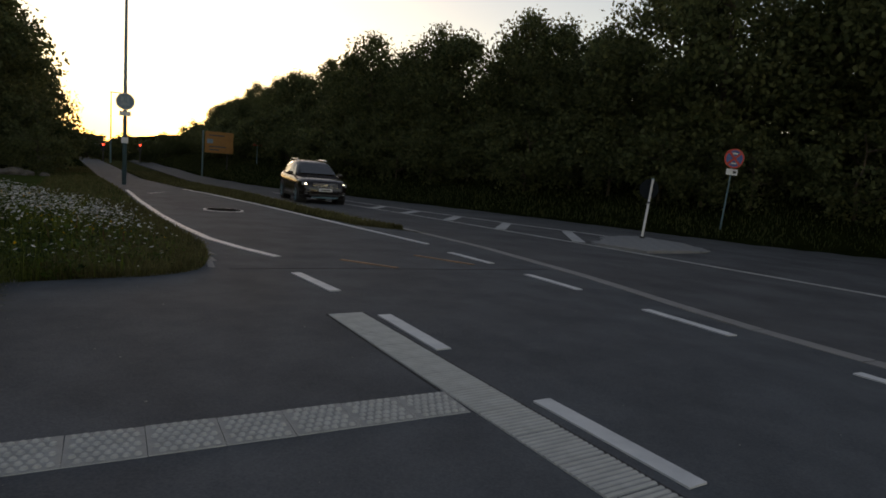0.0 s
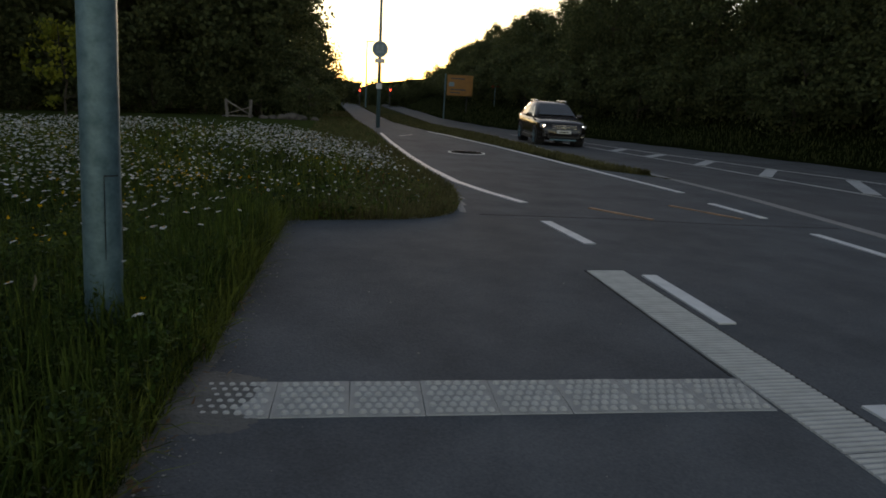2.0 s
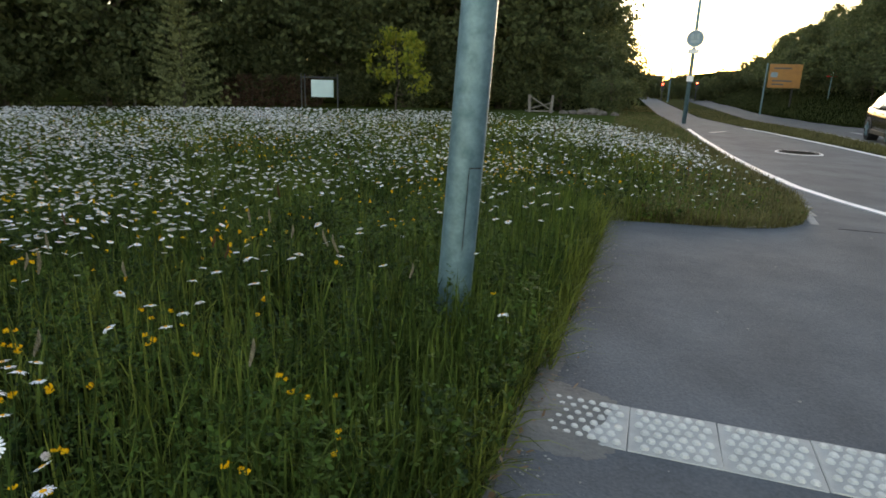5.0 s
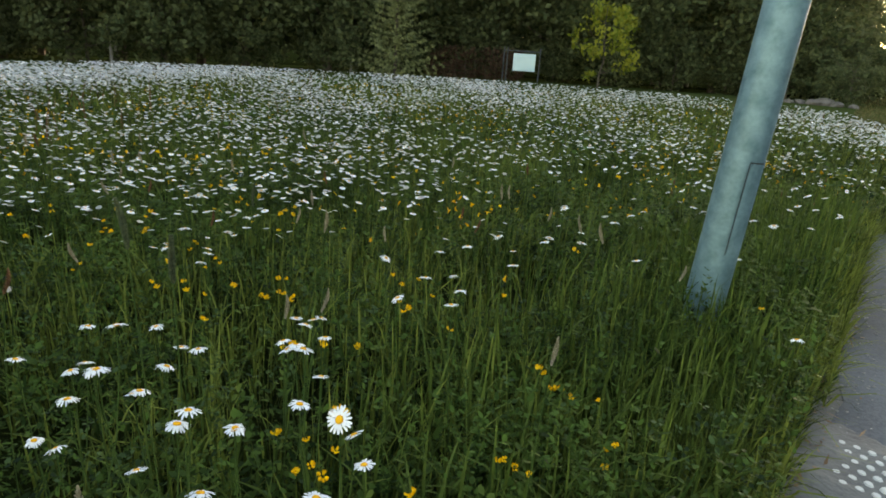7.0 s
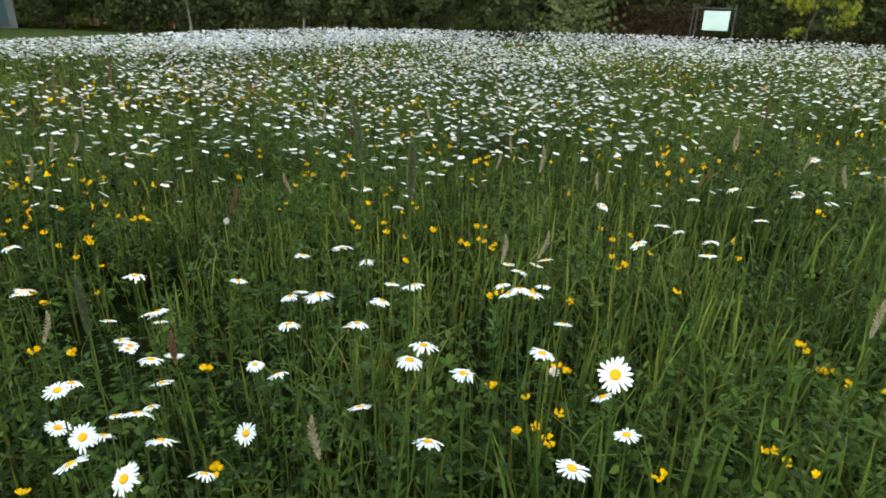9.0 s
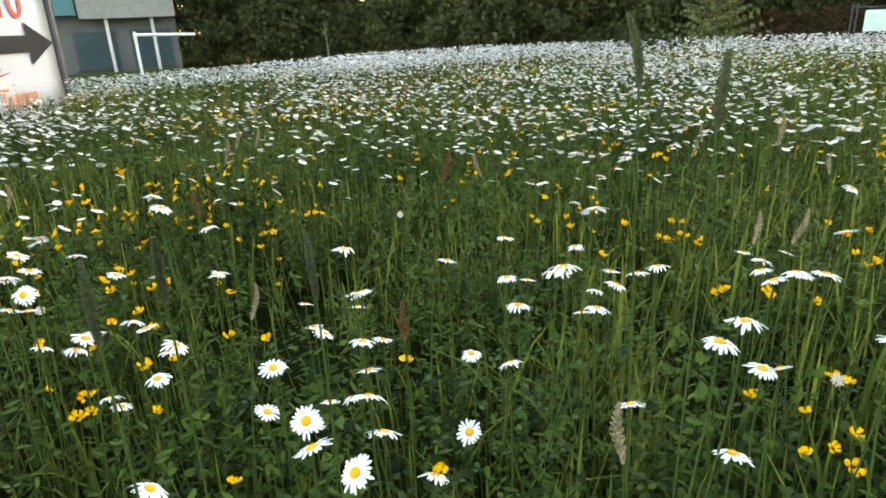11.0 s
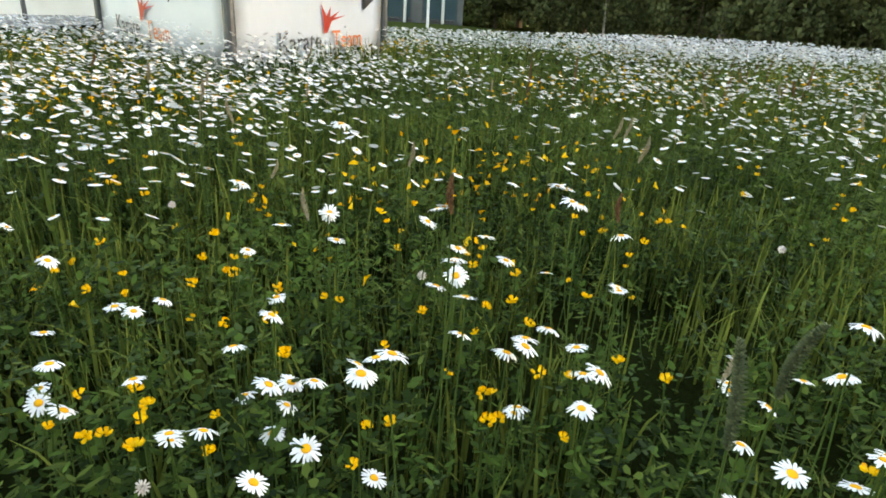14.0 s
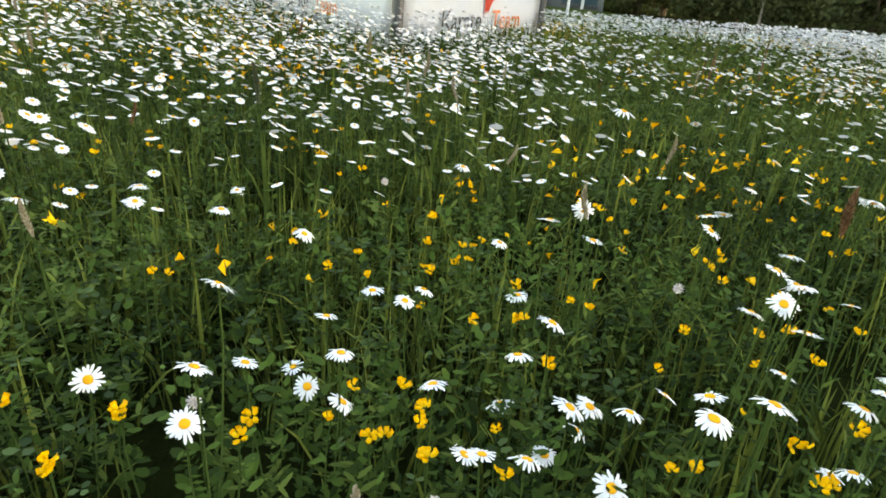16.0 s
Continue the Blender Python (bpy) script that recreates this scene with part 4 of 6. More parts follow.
# far trees round the bend
for x, y, s in ((-9, 58, 1.2), (-6, 66, 0.9), (4.5, 92, 0.45), (7.5, 96, 0.5), (10.5, 92, 0.45), (13, 85, 0.55), (16, 78, 0.6), (1.5, 108, 0.45), (-2, 112, 0.5), (-6, 100, 0.6), (20, 100, 0.6)):
    plant(BROAD[int(abs(x)) % 4], "far_tree", x, y, s, 33 * x, "distant tree beyond the bend in the road", "tree", "far trees", 0.5 if y > 80 else 1.0)
for i in range(16):
    x = -7.5 + 1.35 * i
    plant(BUSH[i % 3], "far_shrub", x + rng.uniform(-0.4, 0.4), 82 + 0.25 * abs(x - 4) + rng.uniform(-1, 1), rng.uniform(0.65, 1.0), 47 * i, "distant dark hedge shrub beyond the junction", "shrub", "far shrubs")
SAPLING = tree_kind(77, 4.0, 1.4, 0.1, 30, 1150, 0.21, LEAFLIGHT, 0.05)
plant(SAPLING, "young_maple", -14.2, 29.6, 1.2, 20, "young yellow-green maple standing in the meadow", "tree")


def conifer():
    rngc = np.random.default_rng(9)
    c, R = [], []
    for k in range(88):
        t = (k / 88) ** 1.15
        z = 0.15 + 3.95 * t
        an = k * 2.4 + rngc.uniform(-0.3, 0.3)
        L = (1.85 * (1 - t) ** 0.95 + 0.10) * rngc.uniform(0.72, 1.1)
        for j in range(7):
            q = (j + 0.6) / 7
            c.append((math.cos(an) * L * q, math.sin(an) * L * q, z + 0.30 * L * q ** 2 - 0.12 * L * q))
            R.append(0.045 + 0.075 * (1 - q))
    V, F = leaf_cloud(rngc, np.array(c), np.array(R), 8500, 0.12, 0.6)
    bm = tube(bmesh.new(), (0, 0, -0.3), (0, 0, 4.2), 0.07, 0.015, 8)
    me = bpy.data.meshes.new("trunk")
    bm.to_mesh(me)
    bm.free()
    me.materials.append(BARK)
    return me, mesh_from("crown", V, F, NEEDLE)


plant(conifer(), "young_spruce", -20.6, 21.0, 1.32, 0, "young feathery grey-green conifer at the meadow edge", "tree")


def hedge():
    """A clipped brown beech hedge before the wood: a stem frame inside, a close skin of leaves."""
    a, b = Vector((-25.4, 29.9)), Vector((-20.6, 33.1))
    d = b - a
    m = empty("beech_hedge", pose(a.x, a.y, ground_at(a.x, a.y), 0, 0, math.degrees(math.atan2(d.y, d.x))), "clipped brown beech hedge before the dark wood", "hedge")
    rngh = np.random.default_rng(44)
    n = 260
    c = np.stack([rngh.uniform(0, d.length, n), rngh.uniform(-0.35, 0.35, n), rngh.uniform(0.1, 1.85, n)], -1)
    V, F = leaf_cloud(rngh, c, np.full(n, 0.30), 6500, 0.13)
    part("foliage", mesh_from("foliage", V, F, HEDGELEAF), None, m)
    bm = bmesh.new()
    for i in range(9):
        x = 0.3 + i * (d.length - 0.6) / 8
        tube(bm, (x, 0, -0.2), (x + 0.1 * math.sin(i), 0.05 * math.cos(i), 1.7), 0.035, 0.012, 6)
    part("stems", bm, BARK, m)


hedge()


def bare_trunk(x, y, h, lean):
    m = empty("bare_trunk", stand(x, y), "slim pale bare trunk standing before the dark wood", "tree trunk", "bare trunks at the wood")
    bm = bmesh.new()
    pts = [Vector((lean * t * t, 0.05 * math.sin(5 * t), -0.2 + h * t)) for t in (0, 0.25, 0.5, 0.75, 1)]
    for k, (p, q) in enumerate(zip(pts, pts[1:])):
        tube(bm, p, q, 0.10 - 0.018 * k, 0.10 - 0.018 * (k + 1), 8)
    tube(bm, pts[3], pts[3] + Vector((0.35, 0.1, 0.5)), 0.03, 0.012, 6)
    part("stem", bm, WOOD, m)


for x, y, h, lean in ((-33.9, 14.7, 3.6, -0.35), (-34.8, 15.4, 3.0, 0.1), (-37.4, 9.8, 2.6, 0.0), (-28.3, 26.0, 2.2, 0.1)):
    bare_trunk(x, y, h, lean)


# ---------------------------------------------------------------- meadow furniture
PANEL = material("notice_panel", (0.42, 0.58, 0.60), (0.56, 0.70, 0.71), 2, 0.35, 0.0)


def info_board():
    m = empty("notice_board", stand(-19.6, 31.3, 30), "pale blue-green notice board hung between dark steel posts in the meadow", "notice board")
    for x in (-1.15, -0.95, 0.92):
        part("post", tube(bmesh.new(), (x, 0, -0.2), (x, 0, 1.95), 0.04, 0.04, 8), DARKSTEEL, m)
    part("rail", tube(bmesh.new(), (-1.15, 0, 1.75), (0.92, 0, 1.75), 0.03, 0.03, 8), DARKSTEEL, m)
    part("panel", boxed(-0.60, 0.68, -0.07, -0.04, 0.65, 1.62, bevel=0.01), PANEL, m, "pale blue-green notice panel")


info_board()


def stick_rack():
    m = empty("wooden_barrier", stand(-7.45, 35.5, 8), "weathered wooden barrier with crossed rails", "barrier")
    for x in (-0.62, 0.62):
        part("post", tube(bmesh.new(), (x * 0.97, 0, -0.2), (x * 1.1, 0, 1.05), 0.10, 0.085, 10), WOOD, m)
    part("brace", tube(bmesh.new(), (-0.62, -0.06, 0.95), (0.66, -0.06, 0.18), 0.045, 0.035, 8), WOOD, m)
    part("brace", tube(bmesh.new(), (-0.66, 0.06, 0.22), (0.62, 0.06, 0.62), 0.04, 0.035, 8), WOOD, m)
    part("rail", tube(bmesh.new(), (-0.9, 0.02, 0.10), (0.8, 0.02, 0.14), 0.05, 0.04, 8), WOOD, m)


stick_rack()


def boulder(x, y, s, seed):
    bm = bmesh.new()
    bmesh.ops.create_icosphere(bm, subdivisions=3, radius=1)
    for v in bm.verts:
        k = 1 + 0.35 * noise.noise(v.co * 1.3 + Vector((seed, 0, 0))) + 0.1 * noise.noise(v.co * 4)
        v.co = Vector((v.co.x * k * s, v.co.y * k * s * 0.7, v.co.z * k * s * 0.5))
    ob = part("boulder", bm, RUBBLE)
    ob.matrix_world = stand(x, y, seed * 50, s * 0.25)
    tagged(ob, "brown weathered rubble stone in the long grass", "boulder", "boulders by the barrier")


for i, (x, y, s) in enumerate(((-6.1, 35.6, 0.30), (-5.6, 35.9, 0.36), (-5.0, 35.8, 0.42), (-4.5, 36.0, 0.55), (-3.9, 35.9, 0.40), (-3.2, 36.2, 0.30))):
    boulder(x, y, s, i + 1)


# three-sided advertising stand
def text_mesh(text, size, mat, extrude=0.002):
    cu = bpy.data.curves.new("lettering", 'FONT')
    cu.body, cu.size, cu.extrude = text, size, extrude
    ob = bpy.data.objects.new("lettering", cu)
    scene.collection.objects.link(ob)
    me = bpy.data.meshes.new_from_object(ob.evaluated_get(bpy.context.evaluated_depsgraph_get()))
    bpy.data.objects.remove(ob)
    me.materials.clear()
    me.materials.append(mat)
    return me


def banner_stand():
    A, B, C = Vector((-9.72, -2.30)), Vector((-7.55, -3.55)), Vector((-10.0, -5.55))
    z0 = float(base_z(B.x, B.y))
    m = empty("banner_stand", pose(B.x, B.y, z0), "three-sided white advertising banner stand in the flower meadow", "banner stand")
    a, c = A - B, C - B

    def frame_of(p, q):
        d = (q - p)
        return pose(p.x, p.y, 0.12, 0, 0, math.degrees(math.atan2(d.y, d.x))), d.length

    H = 2.5
    for p in (Vector((0, 0)), a, c):
        part("corner_post", tube(bmesh.new(), (p.x, p.y, -0.3), (p.x, p.y, H + 0.2), 0.05, 0.05, 12), DARKSTEEL, m, "dark steel corner post")
    for idx, (p, q) in enumerate(((Vector((0, 0)), a), (c, Vector((0, 0))), (a, c))):
        f, L = frame_of(p, q)
        bm = bmesh.new()
        n = 12
        grid = []
        for i in range(n + 1):
            u = 0.05 + (L - 0.10) * i / n
            grid.append([bm.verts.new((u, 0.012 * math.sin(5 * u + idx) * math.sin(math.pi * k / 6), H * k / 6)) for k in range(7)])
        for i in range(n):
            for k in range(6):
                bm.faces.new((grid[i][k], grid[i + 1][k], grid[i + 1][k + 1], grid[i][k + 1]))
        bmesh.ops.solidify(bm, geom=bm.faces[:], thickness=0.004)
        pan = part("banner", bm, BANNER, m, "white printed tarpaulin banner", True)
        pan.matrix_local = f
        if idx == 2:
            continue
        # print, on the outer side; x runs from the reader's left edge

        def on(x, z, data, mat, name, label="", lift=0.024):
            o = part(name, data, mat, pan, label)
            o.matrix_local = pose(x, -lift, z, 90, 0, 0)
            return o

        on(0.58, 0.24, text_mesh("Karate", 0.25, INKDARK), None, "lettering", "dark word on the banner")
        on(1.44, 0.24, text_mesh("Team", 0.25, INKORANGE), None, "lettering", "orange word on the banner")
        bm = bmesh.new()
        for k, (dx, top, lean) in enumerate(((0.0, 0.29, -0.05), (0.06, 0.26, 0.06), (0.12, 0.22, 0.16), (0.17, 0.18, 0.24))):
            bm.faces.new([bm.verts.new(v) for v in ((dx * 0.3, 0, 0), (dx * 0.5 + 0.08 - 0.012 * k, 0.12, 0), (dx + lean, top, 0), (dx * 0.5 - 0.01, 0.14, 0))])
        bmesh.ops.solidify(bm, geom=bm.faces[:], thickness=0.003)
        on(1.30, 0.38, bm, INKRED, "flame_print", "red flame-shaped print")
        bm = bmesh.new()
        bm.faces.new([bm.verts.new(v) for v in ((0, 0, 0), (1.95, 0, 0), (1.95, -0.12, 0), (2.34, 0.08, 0), (1.95, 0.28, 0), (1.95, 0.16, 0), (0, 0.16, 0))])
        bmesh.ops.solidify(bm, geom=bm.faces[:], thickness=0.003)
        on(0.08, 0.72, bm, INKDARK, "arrow_print", "dark grey printed arrow")
        for bx, bw in ((0.25, 0.5), (0.95, 0.62)):
            on(bx, 0.77, boxed(0, bw, 0, 0.06, 0, 0.004), BANNER, "text_bar", "", 0.030)
        on(1.30, 1.04, text_mesh("o.10", 0.44, INKRED), None, "lettering", "red writing on the banner")
        on(0.30, 1.10, boxed(0, 0.8, 0, 0.16, 0, 0.003), INKRED, "text_bar")
    return m


banner_stand()


# ---------------------------------------------------------------- buildings behind the meadow
def facade(name, p, q, depth, h, wall_mat, rows, cols, sill_z, win_h, label, glass=WINDOWGLASS, trim=WHITEMETAL):
    d = Vector(q) - Vector(p)
    L = d.length
    m = empty(name, pose(p[0], p[1], ground_at(p[0], p[1]) - 0.2, 0, 0, math.degrees(math.atan2(d.y, d.x))), label, "building")
    part("wall", boxed(0, L, 0, depth, 0, h), wall_mat, m)
    part("roof", boxed(-0.3, L + 0.3, -0.3, depth + 0.3, h, h + 0.35, bevel=0.03), GREYWALL, m, "flat roof edge")
    for r in range(rows):
        z = sill_z + r * 3.1
        for c in range(cols):
            x0 = (c + 0.12) * L / cols
            x1 = (c + 0.88) * L / cols
            w = part("window", boxed(x0, x1, -0.05, 0.05, z, z + win_h, bevel=0.01), trim, m, "window frame")
            part("pane", boxed(x0 + 0.07, x1 - 0.07, -0.07, -0.05, z + 0.07, z + win_h - 0.07), glass, w)
            part("sill", boxed(x0 - 0.05, x1 + 0.05, -0.16, -0.05, z - 0.06, z), trim, w)
    return m


school = facade("school_building", (-41.7, -14.0), (-41.0, 2.4), 8, 6.6, GREYWALL, 1, 6, 0.5, 1.9, "grey and teal flat-roofed building with a pale balcony band", trim=DARKSTEEL)
part("balcony_band", boxed(11.8, 16.4, -0.9, -0.01, 3.0, 4.3, bevel=0.02), CONCRETE, school, "pale rendered balcony front")
part("teal_band", boxed(4.4, 11.7, -0.5, -0.01, 3.2, 4.5, bevel=0.02), TEALWALL, school, "teal cladding band")
for x in (13.0, 15.2):
    part("column", tube(bmesh.new(), (x, -0.6, 0.1), (x, -0.6, 6.4), 0.09, 0.09, 10), RENDERWALL, school, "slim pale column")
facade("office_building", (-20.5, -20.0), (-28.0, -9.5), 9, 6.6, RENDERWALL, 2, 7, 0.9, 1.5, "white rendered building with blue glass windows")


def forecourt():
    poly = [(-16.8, -9.6), (-27.0, -8.0), (-20.0, -19.5), (-14.0, -26.0), (-12.0, -18.0)]
    bm = bmesh.new()
    bm.faces.new([bm.verts.new((x, y, ground_at(x, y) + 0.05)) for x, y in poly])
    bmesh.ops.solidify(bm, geom=bm.faces[:], thickness=0.1)
    tagged(part("forecourt", bm, CONCRETE), "pale paved forecourt before the white building", "pavement", kind="structure")


forecourt()


def bollard(x, y):
    m = empty("bollard", stand(x, y), "dark slim bollard at the forecourt edge", "bollard", "bollards")
    part("post", tube(bmesh.new(), (0, 0, -0.1), (0, 0, 1.0), 0.05, 0.05, 10), DARKSTEEL, m)
    part("cap", tube(bmesh.new(), (0, 0, 1.0), (0, 0, 1.04), 0.05, 0.02, 10), DARKSTEEL, m)


for x, y in ((-17.5, -10.2), (-16.6, -11.4), (-15.7, -12.7), (-14.9, -14.2)):
    bollard(x, y)


def goal_frame():
    m = empty("goal_frame", stand(-31.6, -0.3, 96), "white metal goal frame at the far side of the meadow", "goal")
    for x in (0.0,):
        part("post", tube(bmesh.new(), (x, 0, -0.1), (x, 0, 1.75), 0.06, 0.06, 10), WHITEMETAL, m)
    part("crossbar", tube(bmesh.new(), (-0.06, 0, 1.62), (2.4, 0, 1.55), 0.06, 0.06, 10), WHITEMETAL, m)


goal_frame()
# far buildings on the road
facade("far_building", (-14.0, 104), (-0.6, 108), 8, 2.9, GREYWALL, 1, 6, 1.0, 1.0, "distant low building beyond the junction")


# ---------------------------------------------------------------- meadow
def lawn(seed, n, sample, height, width, bend):
    """Tapered, arching blades: points from sample(), each a strip of three pieces and a tip."""
    g = np.random.default_rng(seed)
    x, y = sample(g, n)
    z = ground_z(x, y) - 0.03
    k = len(x)
    h = height(g, k, x, y)
    w = width * g.uniform(0.5, 1.5, k)
    a = g.uniform(0, 2 * np.pi, k)
    lean = bend * g.uniform(0.05, 1.0, k) ** 1.5 * h
    la = a + np.pi / 2 + g.normal(0, 0.5, k)
    sx, sy = np.cos(a) * w / 2, np.sin(a) * w / 2
    dx, dy = np.cos(la) * lean, np.sin(la) * lean
    droop = lean / np.maximum(h, 1e-3)
    rows = []
    for t, ww in ((0.0, 0.8), (0.4, 1.0), (0.75, 0.7)):
        zz = z + h * (t - 0.45 * droop * t ** 3)
        rows += [np.stack([x - sx * ww + dx * t * t, y - sy * ww + dy * t * t, zz], -1), np.stack([x + sx * ww + dx * t * t, y + sy * ww + dy * t * t, zz], -1)]
    rows.append(np.stack([x + dx, y + dy, z + h * (1 - 0.45 * droop)], -1))
    V = np.stack(rows, 1).reshape(-1, 3)
    b = (np.arange(k) * 7)[:, None]
    F = (b + np.array([0, 1, 3, 2])).tolist() + (b + np.array([2, 3, 5, 4])).tolist() + (b + np.array([4, 5, 6])).tolist()
    return V, F


def in_meadow(x, y):
    return x < np.interp(y, LEFT_Y, LEFT_X) - 0.04


def ring_patch(r0, r1):
    """Points between two distances from the corner of the footway, on the meadow side."""
    def sample(g, n):
        r = np.sqrt(g.uniform(r0 ** 2, r1 ** 2, n))
        a = g.uniform(radians(60), radians(245), n)
        x, y = -1.7 + r * np.cos(a), -1.6 + r * np.sin(a)
        k = in_meadow(x, y) & (y < 40) & (x > -40) & ~((y < -7.5) & (x < -12.5 + 0.35 * (y + 16)))
        return x[k], y[k]
    return sample


def clumpy(x, y, s, seed):
    return np.array([noise.noise((a * s, b * s, seed)) for a, b in zip(x, y)])


def gappy(r0, r1):
    """The same ring with bare hollows, where the growth stands apart near the footway."""
    ring = ring_patch(r0, r1)

    def sample(g, n):
        x, y = ring(g, n)
        k = (clumpy(x, y, 2.2, 33.0) + 0.5 * clumpy(x, y, 6.0, 34.0) > g.normal(-0.22, 0.16, len(x))) | (np.hypot(x + 1.7, y + 1.6) > 3.0 + g.random(len(x)))
        return x[k], y[k]
    return sample


def tall(lo, hi):
    def height(g, k, x, y):
        e = np.interp(y, LEFT_Y, LEFT_X) - x
        low = np.where(y > 4.0, np.interp(e, [0, 0.3, 1.2, 2.5], [0.22, 0.3, 0.6, 1.0]), 1.0)
        low = low * np.interp(beyond_crest(x, y), [3.0, 6.0], [1.0, 0.16])
        return g.uniform(lo, hi, k) * (1 + 0.25 * np.sin(x * 1.7) * np.cos(y * 1.3)) * np.where(x < 1.0, low, 1.0)
    return height


def stuff(name, V, F, mats, label, category, index=None):
    return tagged(new(name, mesh_from(name, V, F, mats, index)), label, category, kind="stuff")


stuff("meadow_grass", *lawn(1, 58000, gappy(0, 6.0), tall(0.12, 0.36), 0.0068, 0.7), GRASS, "tall green meadow grass beside the footway", "grass")
stuff("meadow_grass", *lawn(2, 60000, ring_patch(6.0, 15), tall(0.22, 0.44), 0.012, 0.7), GRASS, "tall green meadow grass further into the field", "grass")


def wedge_points(g, n):
    """The strip of meadow along the footway behind the walk."""
    y = -4.2 - 9.0 * g.random(n)
    x = -1.32 - 0.466 * (-1.6 - y) * g.random(n)
    return x, y


stuff("meadow_grass", *lawn(36, 9000, wedge_points, tall(0.12, 0.36), 0.008, 0.7), GRASS, "meadow grass along the footway edge", "grass")
stuff("meadow_grass", *lawn(3, 34000, ring_patch(15, 46), tall(0.25, 0.46), 0.035, 0.7), GRASS, "green meadow grass towards the wood", "grass")


LAWN = material("mown_lawn", (0.028, 0.042, 0.012), (0.075, 0.095, 0.030), 2.5, 1.0, 0.8, 60, spec=0.0, dist=0.03)


def far_lawn():
    """The mown grass that begins where the flower meadow ends, down to the wood."""
    vs, fs = [], []
    az = [radians(a) for a in range(-4, 99, 3)]
    rs = [4.0 + 1.5 * i for i in range(22)]
    for a in az:
        for r in rs:
            dx, dy = -math.cos(a), math.sin(a)
            rr = r + float(crest(-0.6 + dx * 10, -2.0 + dy * 10))
            x, y = -0.6 + dx * rr, -2.0 + dy * rr
            x = min(x, lerp_at(y, LEFT_Y, LEFT_X) - 0.05)
            vs.append((x, y, ground_at(x, y) + 0.035 + 0.02 * noise.noise((x, y, 0))))
    w = len(rs)
    for i in range(len(az) - 1):
        for k in range(w - 1):
            fs.append((i * w + k, i * w + k + 1, (i + 1) * w + k + 1, (i + 1) * w + k))
    return tagged(new("lawn", mesh_from("lawn", vs, fs, LAWN, smooth=True)), "mown green lawn between the flower meadow and the wood", "lawn", kind="structure")


far_lawn()


def path_verge(g, n):
    y = 12.0 + 45 * g.random(n) ** 1.7
    return np.interp(y, LEFT_Y, LEFT_X) - 0.06 - 2.6 * g.random(n), y


DULLGRASS = leafy("dull_verge_grass", (0.060, 0.055, 0.020), (0.185, 0.165, 0.070), 0.8, 0.2)


def strip_points(g, n):
    y = 10.3 + 45 * g.random(n) ** 1.6
    a, b = np.interp(y, RIGHT_Y, RIGHT_X) + 0.17 + np.maximum(0, 0.75 * (11.0 - y)), np.interp(y, KERB_Y, KERB_X) - 0.25
    return a + (b - a) * g.random(n), y


def bank_points(g, n):
    y = -14 + 112 * g.random(n)
    x = np.interp(y, VERGE_Y, VERGE_X) + 0.1 + 4.4 * g.random(n)
    return x, y


stuff("verge_grass", *lawn(9, 14000, path_verge, lambda g, k, x, y: g.uniform(0.06, 0.20, k), 0.02, 0.9), DULLGRASS, "low rough grass beside the cycle path", "grass")
V, F = lawn(4, 16000, strip_points, tall(0.06, 0.16), 0.014, 0.9)
V[:, 2] += 0.02
stuff("verge_grass", V, F, DULLGRASS, "short rough grass on the strip by the road", "grass")
stuff("bank_grass", *lawn(5, 42000, bank_points, tall(0.08, 0.26), 0.03, 0.9), BANKGRASS, "dark rough grass at the foot of the bank", "grass")


def edge_points(g, n):
    y = g.uniform(-6, 3.8, n)
    return np.interp(y, LEFT_Y, LEFT_X) + 0.02 - np.abs(g.normal(0, 0.16, n)) - 0.05 * (y < 0.5), y


def corner_points(g, n):
    y = 3.9 + 10 * g.random(n) ** 1.5
    return np.interp(y, LEFT_Y, LEFT_X) - 0.04 - 1.5 * g.random(n) ** 1.4, y


def lush_points(g, n):
    x, y = -1.33 - np.abs(g.normal(0, 0.45, n)), g.uniform(-2.0, 3.6, n)
    x = x - 0.05 * (y < 0.5)
    return x, y


stuff("lush_grass", *lawn(16, 7000, lush_points, tall(0.20, 0.44), 0.0075, 0.8), LUSH, "taller lush grass round the mast and along the edge", "grass")
stuff("edge_grass", *lawn(6, 13000, edge_points, tall(0.08, 0.32), 0.006, 1.25), GRASS, "grass hanging over the asphalt edge", "grass")


def edge_low(x, y):
    """Growth is low along the cycle path and full further in."""
    e = np.interp(y, LEFT_Y, LEFT_X) - x
    return np.where(y > 4.0, np.interp(e, [0, 0.3, 1.2, 2.5], [0.25, 0.32, 0.62, 1.0]), 1.0) * np.interp(beyond_crest(x, y), [3.0, 6.0], [1.0, 0.3])


